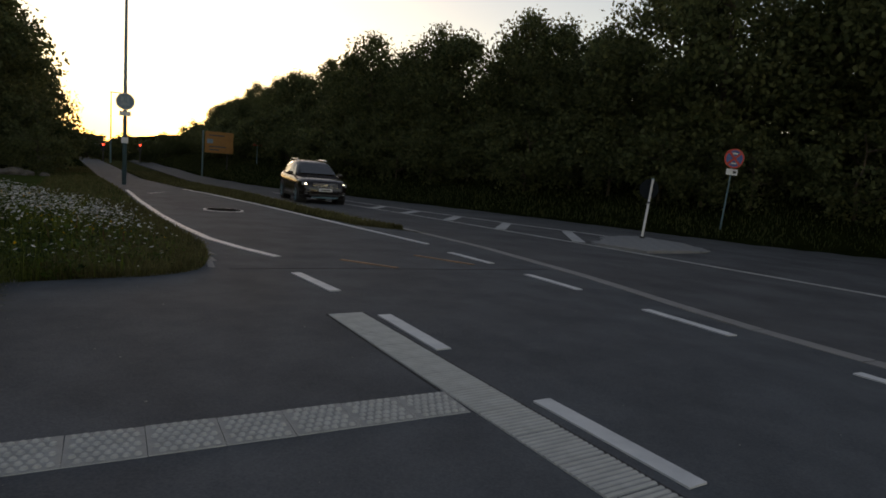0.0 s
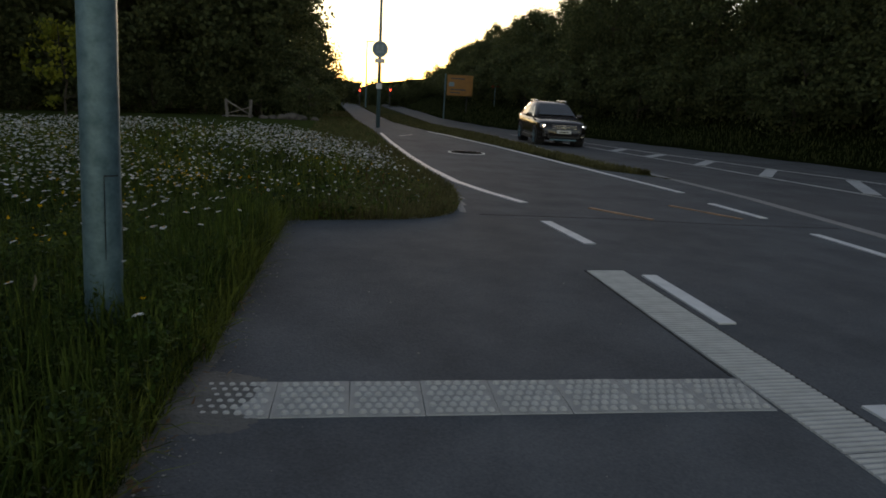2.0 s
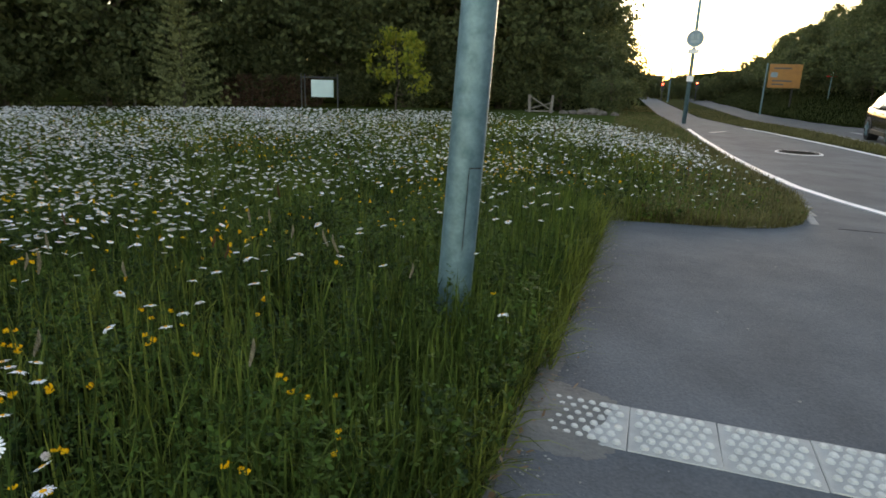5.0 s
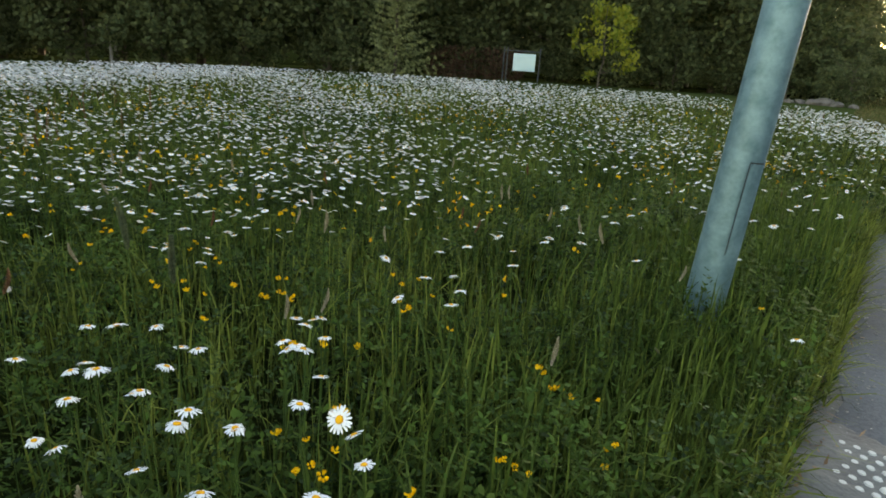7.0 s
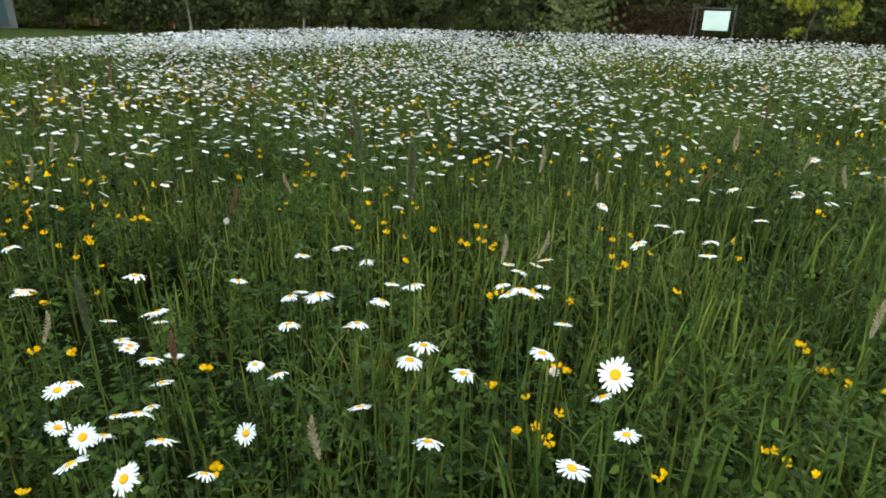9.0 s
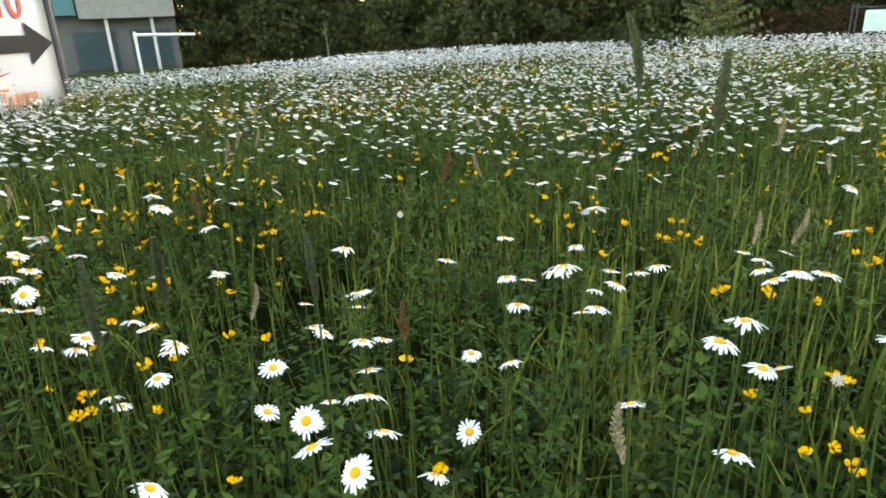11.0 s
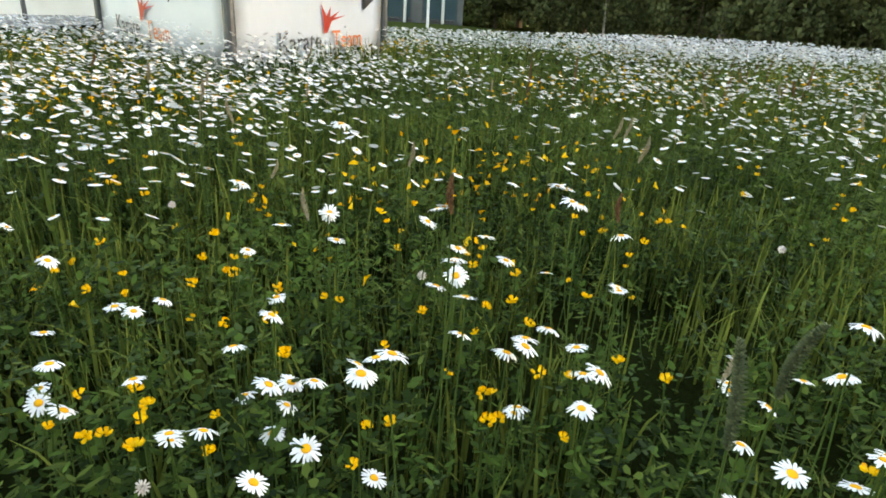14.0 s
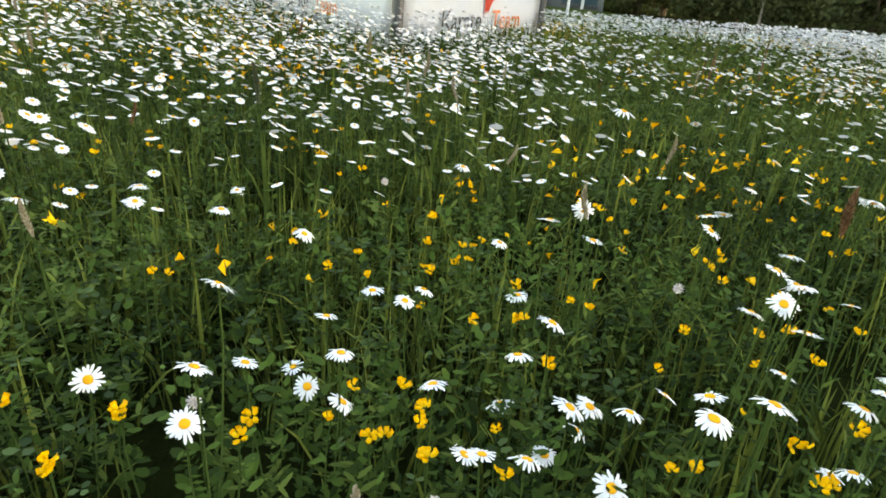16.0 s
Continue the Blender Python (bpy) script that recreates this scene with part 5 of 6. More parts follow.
def herbs(seed, n, sample, lo, hi, size):
    """Broad clover and trefoil leaflets at all heights among the grass."""
    g = np.random.default_rng(seed)
    x, y = sample(g, n)
    k = len(x)
    low = edge_low(x, y)
    z = ground_z(x, y) + g.uniform(lo, hi, k) * low
    a = g.uniform(0, 2 * np.pi, k)
    t = g.uniform(-0.7, 0.7, k)
    s = size * g.uniform(0.5, 1.3, k) * np.sqrt(low)
    ux, uy, uz = np.cos(a) * np.cos(t), np.sin(a) * np.cos(t), np.sin(t)
    vx, vy = -np.sin(a), np.cos(a)
    P = np.stack([x, y, z], -1)
    U, W = np.stack([ux, uy, uz], -1) * s[:, None], np.stack([vx, vy, 0 * vx], -1) * s[:, None] * 0.36
    Q = np.stack([P, P + U * 0.35 + W, P + U * 0.8 + W * 0.7, P + U, P + U * 0.8 - W * 0.7, P + U * 0.35 - W], 1).reshape(-1, 3)
    return Q, (np.arange(k)[:, None] * 6 + np.arange(6)).tolist()


def herb_plants(seed, n, sample, per, size, slim=0.30):
    """Leafy stalks: leaflets in pairs up each stalk, so that the plants stand in tufts with gaps."""
    g = np.random.default_rng(seed)
    x, y = sample(g, n)
    keep = g.random(len(x)) < np.clip(0.55 + 1.3 * clumpy(x, y, 2.2, 14.0), 0.05, 1)
    x, y = x[keep], y[keep]
    low = edge_low(x, y)
    top = g.uniform(0.12, 0.36, len(x)) * low
    lx, ly = g.normal(0, 0.05, len(x)), g.normal(0, 0.05, len(x))
    k = np.repeat(np.arange(len(x)), per)
    t = g.uniform(0.15, 1.0, len(k))
    a = g.uniform(0, 2 * np.pi, len(k))
    e = g.uniform(-0.5, 0.9, len(k))
    s = size * g.uniform(0.5, 1.3, len(k)) * (1.2 - 0.5 * t) * np.sqrt(low[k])
    P = np.stack([x[k] + lx[k] * t, y[k] + ly[k] * t, ground_z(x[k], y[k]) + top[k] * t], -1)
    U = np.stack([np.cos(a) * np.cos(e), np.sin(a) * np.cos(e), np.sin(e)], -1) * s[:, None]
    W = np.stack([-np.sin(a), np.cos(a), 0 * a], -1) * s[:, None] * slim
    Q = np.stack([P, P + U * 0.35 + W, P + U * 0.8 + W * 0.7, P + U, P + U * 0.8 - W * 0.7, P + U * 0.35 - W], 1).reshape(-1, 3)
    return Q, (np.arange(len(k))[:, None] * 6 + np.arange(6)).tolist()


def trifoliate(seed, n, sample, lo, hi, size):
    """Clover and medick leaves: three blunt leaflets to a leaf, spread flat at mixed heights and gathered in tufts."""
    g = np.random.default_rng(seed)
    x, y = sample(g, n)
    keep = g.random(len(x)) < np.clip(0.6 + 1.5 * clumpy(x, y, 1.7, 31.0), 0.08, 1)
    x, y = x[keep], y[keep]
    k = len(x)
    z = ground_z(x, y) + (lo + (hi - lo) * g.random(k) ** 1.4) * edge_low(x, y)
    s = size * g.uniform(0.6, 1.25, k)
    a0 = g.uniform(0, 2 * np.pi, k)
    tx, ty = g.normal(0, 0.35, k), g.normal(0, 0.35, k)
    out = []
    for q in range(3):
        a = a0 + q * 2.094 + g.normal(0, 0.15, k)
        up = g.uniform(-0.1, 0.45, k)
        u = np.stack([np.cos(a), np.sin(a), up + np.cos(a) * tx + np.sin(a) * ty], -1) * s[:, None]
        v = np.stack([-np.sin(a), np.cos(a), -np.sin(a) * tx + np.cos(a) * ty], -1) * s[:, None] * 0.42
        p = np.stack([x, y, z], -1)
        out.append(np.stack([p + 0.08 * u, p + 0.55 * u + 0.85 * v, p + 0.95 * u + 0.6 * v, p + 1.0 * u, p + 0.95 * u - 0.6 * v, p + 0.55 * u - 0.85 * v], 1))
    V = np.stack(out, 1).reshape(-1, 3)
    return V, (np.arange(3 * k)[:, None] * 6 + np.arange(6)).tolist()


def pinnate(seed, n, sample, length, leaflet):
    """Vetch and yarrow fronds: a bent midrib with pairs of narrow leaflets."""
    g = np.random.default_rng(seed)
    x, y = sample(g, n)
    k = len(x)
    L = length * g.uniform(0.6, 1.3, k)
    a, e = g.uniform(0, 2 * np.pi, k), g.uniform(0.5, 1.3, k)
    d = np.stack([np.cos(a) * np.cos(e), np.sin(a) * np.cos(e), np.sin(e)], -1)
    side = np.stack([-np.sin(a), np.cos(a), 0 * a], -1)
    root = np.stack([x, y, ground_z(x, y) + g.uniform(0.02, 0.20, k) * edge_low(x, y)], -1)
    out = []
    for i in range(9):
        t = (i + 1) / 9
        base = root + d * (L * t)[:, None] - np.array([0, 0, 0.25]) * (L * t * t)[:, None]
        ll = (leaflet * (1.15 - 0.75 * t) * g.uniform(0.8, 1.2, k))[:, None]
        for q in (-1, 1):
            tip = base + (side * q + d * 0.45) * ll
            wide = d * ll * 0.16
            mid = (base + tip) / 2
            out.append(np.stack([base, mid + wide, tip, mid - wide], 1))
    V = np.stack(out, 1).reshape(-1, 3)
    return V, (np.arange(18 * k)[:, None] * 4 + np.arange(4)).tolist()


stuff("clover_leaves", *trifoliate(90, 16000, gappy(0, 4.6), 0.05, 0.25, 0.018), CLOVERLEAF, "blue-green three-part clover leaves under the flowers", "herbs")
stuff("clover_leaves", *trifoliate(91, 6000, gappy(0, 5.0), 0.08, 0.34, 0.017), LUSH, "bright green three-part leaves under the flowers", "herbs")
stuff("vetch_fronds", *pinnate(92, 1500, ring_patch(0, 4.0), 0.11, 0.022), HERB, "feathery vetch and yarrow fronds in the grass", "herbs")
stuff("meadow_herbs", *herb_plants(7, 9000, ring_patch(0, 5.5), 13, 0.030), HERB, "leafy clover and trefoil plants among the grass", "herbs")
stuff("meadow_herbs", *herb_plants(27, 15000, ring_patch(3.2, 10.0), 10, 0.055), LUSH, "broad-leaved green plants standing in the meadow", "herbs")
stuff("meadow_herbs", *herb_plants(29, 11000, gappy(0, 3.6), 15, 0.026, 0.17), HERB, "slender-leaved undergrowth close to the ground", "herbs")
stuff("meadow_herbs", *herb_plants(30, 4200, ring_patch(0, 4.2), 16, 0.034, 0.14), LUSH, "upright stems with narrow toothed leaves", "herbs")
stuff("corner_grass", *lawn(31, 26000, corner_points, lambda g, k, x, y: g.uniform(0.03, 0.20, k), 0.007, 1.0), DULLGRASS, "low brownish grass on the meadow corner by the cycle path", "grass")
stuff("meadow_herbs", *herb_plants(34, 9000, ring_patch(2.3, 6.5), 12, 0.048, 0.20), LUSH, "leafy upright plants in the middle of the meadow", "herbs")
stuff("meadow_grass", *lawn(35, 9000, ring_patch(2.6, 7.0), tall(0.20, 0.40), 0.012, 0.6), LUSH, "broad-bladed grass between the flowers", "grass")
stuff("lush_herbs", *herb_plants(28, 1500, lush_points, 12, 0.028), HERB, "leafy bright green plants round the mast", "herbs")
stuff("meadow_herbs", *herbs(8, 36000, ring_patch(5.5, 14), 0.05, 0.34, 0.06), HERB, "low leafy herbs among the grass", "herbs")


# --- flowers
def daisy_head(seed, petals, r, droop):
    """Petal ring and disc of an ox-eye daisy, centred on the stem's top."""
    g = np.random.default_rng(seed)
    V, F = [], []
    for i in range(petals):
        a = 2 * math.pi * (i + g.uniform(-0.2, 0.2)) / petals
        R, w = r * g.uniform(0.78, 1.08), r * 0.098 * g.uniform(0.75, 1.2)
        dz = -droop * g.uniform(0.3, 1.4) * r
        lift = g.uniform(-0.04, 0.06) * r
        c, s = math.cos(a), math.sin(a)
        b = len(V)
        for t, ww, z in ((0.20, 0.5, 0.0), (0.55, 1.0, lift + 0.06 * r), (0.86, 0.95, dz * 0.5 + lift), (1.0, 0.45, dz + lift)):
            for q in (-1, 1):
                V.append((c * R * t - s * w * ww * q, s * R * t + c * w * ww * q, z))
        F += [(b, b + 1, b + 3, b + 2), (b + 2, b + 3, b + 5, b + 4), (b + 4, b + 5, b + 7, b + 6)]
    petal_me = mesh_from("petals", V, F, PETAL)
    bm = bmesh.new()
    bmesh.ops.create_uvsphere(bm, u_segments=10, v_segments=6, radius=r * 0.31)
    for v in bm.verts:
        v.co.z = v.co.z * 0.42 + r * 0.05
    d = bpy.data.meshes.new("disc")
    bm.to_mesh(d)
    bm.free()
    d.materials.append(DISC)
    d.polygons.foreach_set("use_smooth", [True] * len(d.polygons))
    return petal_me, d


def stem_mesh(h, lean, seed):
    g = random.Random(seed)
    bm = bmesh.new()
    pts = [Vector((lean * (1 - t) ** 2 * -1, g.uniform(-0.004, 0.004), -h * (1 - t))) for t in (0, 0.3, 0.6, 0.85, 1)]
    for p, q in zip(pts, pts[1:]):
        tube(bm, p, q, 0.0016, 0.0014, 5, False)
    me = bpy.data.meshes.new("stem")
    bm.to_mesh(me)
    bm.free()
    me.materials.append(STEM)
    return me


HEADS = [daisy_head(100 + i, 18 + (i * 3) % 6, 0.0205 + 0.0009 * (i % 4), (0.05, 0.12, 0.3, 0.18, 0.02, 0.24)[i]) for i in range(6)]
STEMS = [stem_mesh(0.60, 0.05 + 0.03 * i, i) for i in range(4)]
frng = random.Random(21)


def daisy(x, y, z, tilt=None, face=None, size=1.0):
    """One ox-eye daisy with its head at the given height."""
    k = frng.randrange(6)
    # most heads lean a little towards the light of the evening sky
    nx, ny = -0.20 + frng.gauss(0, 0.19), 0.18 + frng.gauss(0, 0.19)
    tx = math.degrees(math.atan(math.hypot(nx, ny))) if tilt is None else tilt
    m = empty("oxeye_daisy", pose(x, y, z), "white ox-eye daisy with a yellow centre on a thin stem", "daisy", "daisies in the meadow")
    turn = math.degrees(math.atan2(nx, -ny)) if face is None else face
    local = pose(0, 0, 0, 0, 0, turn) @ pose(0, 0, 0, tx, frng.gauss(0, 7), 0) @ pose(0, 0, 0, 0, 0, frng.uniform(0, 360)) @ Matrix.Scale(size, 4)
    for nm, me in (("petals", HEADS[k][0]), ("disc", HEADS[k][1])):
        p = part(nm, me, None, m)
        p.matrix_local = local
    s = part("stem", STEMS[frng.randrange(4)], None, m)
    s.matrix_local = pose(0, 0, -0.002, 0, 0, frng.uniform(0, 360))
    return m

# daisies near the footway, clump by clump: place and height of the head
CLUMP_BY_MAST = [(-2.15, 0.83, 0.46), (-2.37, 0.58, 0.50), (-2.34, 0.52, 0.51), (-2.07, 0.40, 0.53), (-1.96, 0.40, 0.40), (-2.78, 0.27, 0.32), (-2.26, 0.23, 0.46), (-2.22, 0.11, 0.48), (-2.35, 0.11, 0.41), (-2.41, 0.09, 0.46), (-2.49, -0.00, 0.42), (-3.70, -0.05, 0.29), (-2.19, -0.18, 0.47), (-2.42, -0.19, 0.37), (-3.59, -0.26, 0.26), (-2.55, -0.41, 0.46), (-3.41, -0.55, 0.25), (-3.65, -0.55, 0.27), (-2.24, -0.60, 0.53), (-2.10, -0.63, 0.54), (-3.22, -0.64, 0.36), (-3.05, -0.67, 0.49), (-3.43, -0.68, 0.34), (-3.49, -0.70, 0.33), (-3.07, -0.74, 0.44), (-2.04, -0.76, 0.56), (-3.15, -0.77, 0.50), (-2.44, -0.81, 0.41), (-2.16, -0.82, 0.56), (-2.52, -0.83, 0.39), (-2.47, -0.84, 0.39), (-2.36, -0.87, 0.40)]
CLUMP_PAST_MAST = [(-2.35, -1.02, 0.45), (-2.31, -1.04, 0.45), (-2.27, -1.05, 0.48), (-2.20, -1.06, 0.57), (-2.20, -1.09, 0.51), (-2.51, -1.15, 0.42), (-2.69, -1.15, 0.42), (-2.58, -1.15, 0.40), (-2.05, -1.18, 0.54), (-1.95, -1.19, 0.46), (-2.56, -1.21, 0.38), (-2.41, -1.21, 0.48), (-2.02, -1.26, 0.53), (-1.86, -1.26, 0.48), (-2.44, -1.27, 0.45), (-2.75, -1.29, 0.45), (-2.13, -1.32, 0.46), (-2.67, -1.34, 0.40), (-1.84, -1.34, 0.62), (-2.09, -1.35, 0.49), (-1.87, -1.36, 0.47), (-2.42, -1.36, 0.43), (-2.39, -1.36, 0.45), (-2.56, -1.37, 0.44), (-2.35, -1.41, 0.63), (-2.55, -1.42, 0.46), (-2.08, -1.43, 0.41), (-2.39, -1.44, 0.53), (-2.08, -1.44, 0.58), (-2.10, -1.45, 0.55), (-2.36, -1.45, 0.55), (-2.66, -1.48, 0.47)]
CLUMP_NORTH = [(-2.19, -1.48, 0.43), (-2.43, -1.48, 0.47), (-2.51, -1.52, 0.36), (-2.38, -1.53, 0.41), (-2.40, -1.59, 0.30), (-2.81, -1.61, 0.35), (-4.10, -1.62, 0.27), (-2.72, -1.63, 0.42), (-2.60, -1.64, 0.38), (-2.70, -1.65, 0.43), (-2.91, -1.66, 0.26), (-2.67, -1.67, 0.53), (-2.60, -1.67, 0.33), (-2.89, -1.68, 0.29), (-2.77, -1.69, 0.33), (-2.56, -1.69, 0.41), (-2.32, -1.69, 0.32), (-2.64, -1.69, 0.26), (-2.86, -1.70, 0.36), (-2.39, -1.73, 0.36), (-2.35, -1.76, 0.45), (-2.50, -1.77, 0.36), (-2.53, -1.79, 0.31), (-2.31, -1.80, 0.38), (-2.65, -1.81, 0.36), (-3.11, -1.82, 0.37), (-3.08, -1.83, 0.38), (-2.40, -1.83, 0.41), (-3.11, -1.83, 0.48), (-3.05, -1.84, 0.39), (-2.52, -1.84, 0.43), (-2.57, -1.85, 0.33)]
CLUMP_NORTH_WEST = [(-2.25, -1.86, 0.48), (-3.88, -1.88, 0.35), (-3.19, -1.91, 0.52), (-3.11, -1.92, 0.54), (-3.27, -1.92, 0.53), (-3.17, -1.95, 0.37), (-2.82, -1.95, 0.36), (-2.86, -1.96, 0.33), (-2.77, -1.99, 0.33), (-2.83, -1.99, 0.40), (-2.92, -2.01, 0.38), (-2.41, -2.02, 0.38), (-3.21, -2.03, 0.38), (-2.89, -2.06, 0.23), (-2.84, -2.07, 0.28), (-2.84, -2.07, 0.41), (-2.80, -2.08, 0.42), (-3.14, -2.09, 0.46), (-2.83, -2.10, 0.39), (-2.90, -2.16, 0.45), (-2.92, -2.16, 0.37), (-3.03, -2.16, 0.48), (-3.29, -2.16, 0.47), (-3.33, -2.17, 0.45), (-2.96, -2.17, 0.46), (-2.91, -2.18, 0.51), (-3.22, -2.20, 0.46), (-2.98, -2.20, 0.43), (-2.70, -2.28, 0.47), (-2.73, -2.30, 0.24), (-2.80, -2.30, 0.40), (-2.73, -2.32, 0.42)]
CLUMP_MIDDLE = [(-2.86, -2.33, 0.35), (-3.29, -2.38, 0.64), (-3.28, -2.39, 0.39), (-2.80, -2.39, 0.36), (-2.76, -2.40, 0.27), (-3.31, -2.41, 0.44), (-3.34, -2.41, 0.43), (-2.84, -2.43, 0.33), (-2.85, -2.44, 0.28), (-2.64, -2.45, 0.32), (-2.82, -2.46, 0.34), (-2.88, -2.47, 0.20), (-2.98, -2.48, 0.37), (-3.18, -2.49, 0.46), (-2.69, -2.52, 0.36), (-3.26, -2.52, 0.26), (-2.91, -2.53, 0.35), (-3.00, -2.54, 0.19), (-2.71, -2.57, 0.34), (-3.24, -2.57, 0.38), (-2.76, -2.59, 0.29), (-3.33, -2.60, 0.50), (-2.79, -2.64, 0.37), (-3.73, -2.68, 0.37), (-3.07, -2.69, 0.35), (-2.99, -2.71, 0.37), (-2.83, -2.77, 0.37), (-2.84, -2.77, 0.28), (-3.08, -2.78, 0.33), (-3.81, -2.79, 0.39), (-2.90, -2.81, 0.38), (-2.90, -2.84, 0.25)]
CLUMP_WEST = [(-2.21, -1.83, 0.40), (-2.14, -1.74, 0.40), (-3.98, -2.87, 0.42), (-2.67, -2.89, 0.44), (-3.01, -2.90, 0.20), (-2.82, -2.90, 0.34), (-2.78, -2.91, 0.48), (-2.69, -2.92, 0.34), (-3.17, -2.93, 0.38), (-3.83, -2.95, 0.34), (-4.03, -3.11, 0.35), (-2.80, -3.12, 0.29), (-3.26, -3.13, 0.37), (-3.45, -3.18, 0.34), (-3.57, -3.23, 0.29), (-3.18, -3.26, 0.40), (-3.35, -3.36, 0.36), (-3.46, -3.45, 0.27), (-3.60, -3.51, 0.26), (-3.21, -3.53, 0.36)]
HEADS_AT = CLUMP_BY_MAST + CLUMP_PAST_MAST + CLUMP_NORTH + CLUMP_NORTH_WEST + CLUMP_MIDDLE + CLUMP_WEST
# heads turned towards the open side by the footway
TURNED = [(-1.84, -1.34, 52), (-2.21, -1.83, 38), (-2.14, -1.74, 34), (-2.40, -1.59, 44), (-3.34, -2.41, 62), (-2.40, -1.83, 40), (-2.31, -1.80, 36), (-2.80, -3.12, 55), (-2.90, -2.84, 36), (-2.69, -2.92, 30), (-2.76, -2.40, 34), (-2.96, -2.17, 40)]
for hx, hy, hz in HEADS_AT:
    lean = [t for a, b, t in TURNED if math.hypot(a - hx, b - hy) < 0.02]
    if lean:
        daisy(hx, hy, hz, lean[0], math.degrees(math.atan2(-1.7 - hx, 2.2 + hy)), frng.uniform(1.02, 1.12))
    else:
        daisy(hx, hy, hz, size=frng.uniform(0.86, 1.14))


def far_enough(x, y, d=0.11):
    return all((x - a) ** 2 + (y - b) ** 2 > d * d for a, b, c in HEADS_AT)


def white_density(x, y):
    """Daisies per square metre: thin by the footway, thick further in, in drifts."""
    d = np.hypot(x + 1.6, y + 1.9)
    d = d + np.interp(np.degrees(np.arctan2(y + 2.0, -(x + 0.6))), [35, 60], [0.55, 0.0]) - np.interp(np.degrees(np.arctan2(y + 2.0, -(x + 0.6))), [-42, -10], [1.35, 0.0])
    base = np.interp(d, [0, 2.0, 2.4, 2.9, 4.2, 7, 14, 20], [2, 6, 30, 78, 150, 205, 210, 90])
    base = base + np.where((y > 0.5) & (y < 4.6) & (x > -3.2), 16.0, 0.0)
    e = np.interp(y, LEFT_Y, LEFT_X) - x
    base = base * np.where(y > 7.0, np.interp(e, [0, 0.35, 0.9, 2.2], [0.0, 0.15, 0.95, 1.15]), np.interp(e, [0, 0.5, 1.1, 2.2], [0.0, 0.06, 0.5, 1]))
    base = base * np.interp(y, [4, 9, 16], [1, 0.75, 0.6]) * np.interp(beyond_crest(x, y), [1.0, 4.5], [1.0, 0.0])
    base = base * np.interp(np.degrees(np.arctan2(y + 2.0, -(x + 0.6))), [-20, 38, 62, 90], [1.15, 1.1, 0.55, 0.50])
    return base * np.clip(0.90 + 1.9 * clumpy(x, y, 0.42, 2.0) + 1.0 * clumpy(x, y, 1.3, 5.0), 0.05, 2.3)


def scatter(g, n, sample, dens, area_dens):
    x, y = sample(g, n)
    k = g.random(len(x)) < dens(x, y) / area_dens
    return x[k], y[k]


# single daisies that can be told apart
g = np.random.default_rng(40)
sx, sy = ring_patch(1.0, 4.0)(g, 900)
keep = g.random(len(sx)) < np.interp(np.hypot(sx + 1.6, sy + 1.9), [0, 2.4, 3.2, 4.0], [0.10, 0.18, 0.5, 0.9])
made = 0
for x, y in zip(sx[keep], sy[keep]):
    seen_zone = (-3.4 < x < -1.7) and (-3.3 < y < -0.5)
    if made < 140 and far_enough(x, y) and not seen_zone:
        daisy(x, y, float(base_z(x, y)) + frng.uniform(0.30, 0.50), size=frng.uniform(0.85, 1.1))
        made += 1


def head_field(seed, x, y, petals, r):
    """Many daisies in one mesh: each a notched white rosette with a yellow middle."""
    g = np.random.default_rng(seed)
    k = len(x)
    z = ground_z(x, y) + g.uniform(0.27, 0.50, k) * edge_low(x, y)
    n = petals * 2
    a = np.arange(n) * 2 * np.pi / n
    rad = np.where(np.arange(n) % 2 == 0, 1.0, 0.72 if petals > 6 else 0.95)
    ring = np.stack([np.cos(a) * rad, np.sin(a) * rad, np.full(n, 0.0)], -1)
    mid = np.stack([np.cos(np.arange(5) * 1.2566) * 0.32, np.sin(np.arange(5) * 1.2566) * 0.32, np.full(5, 0.16)], -1)
    shape = np.concatenate([ring, [[0, 0, 0.1]], mid])
    q = len(shape)
    s = r * g.uniform(0.8, 1.15, k)
    ta, tb, tc = g.normal(0.12, 0.25, k), g.normal(-0.16, 0.25, k), g.uniform(0, 6.28, k)
    c, sn = np.cos(tc)[:, None], np.sin(tc)[:, None]
    X = shape[:, 0] * c - shape[:, 1] * sn
    Y = shape[:, 0] * sn + shape[:, 1] * c
    Z = shape[:, 2] + X * ta[:, None] + Y * tb[:, None]
    V = np.stack([x[:, None] + X * s[:, None], y[:, None] + Y * s[:, None], z[:, None] + Z * s[:, None]], -1).reshape(-1, 3)
    b = np.arange(k) * q
    F = []
    for i in range(n):
        F.append(np.stack([b + i, b + (i + 1) % n, b + n], -1))
    tri = np.concatenate(F).tolist()
    pent = (b[:, None] + n + 1 + np.arange(5)).tolist()
    return V, tri + pent, [0] * len(tri) + [1] * len(pent)


def stems_field(seed, x, y, h, w):
    return lawn(seed, 0, lambda g, n: (x, y), lambda g, k, a, b: h * edge_low(a, b), w, 0.15)


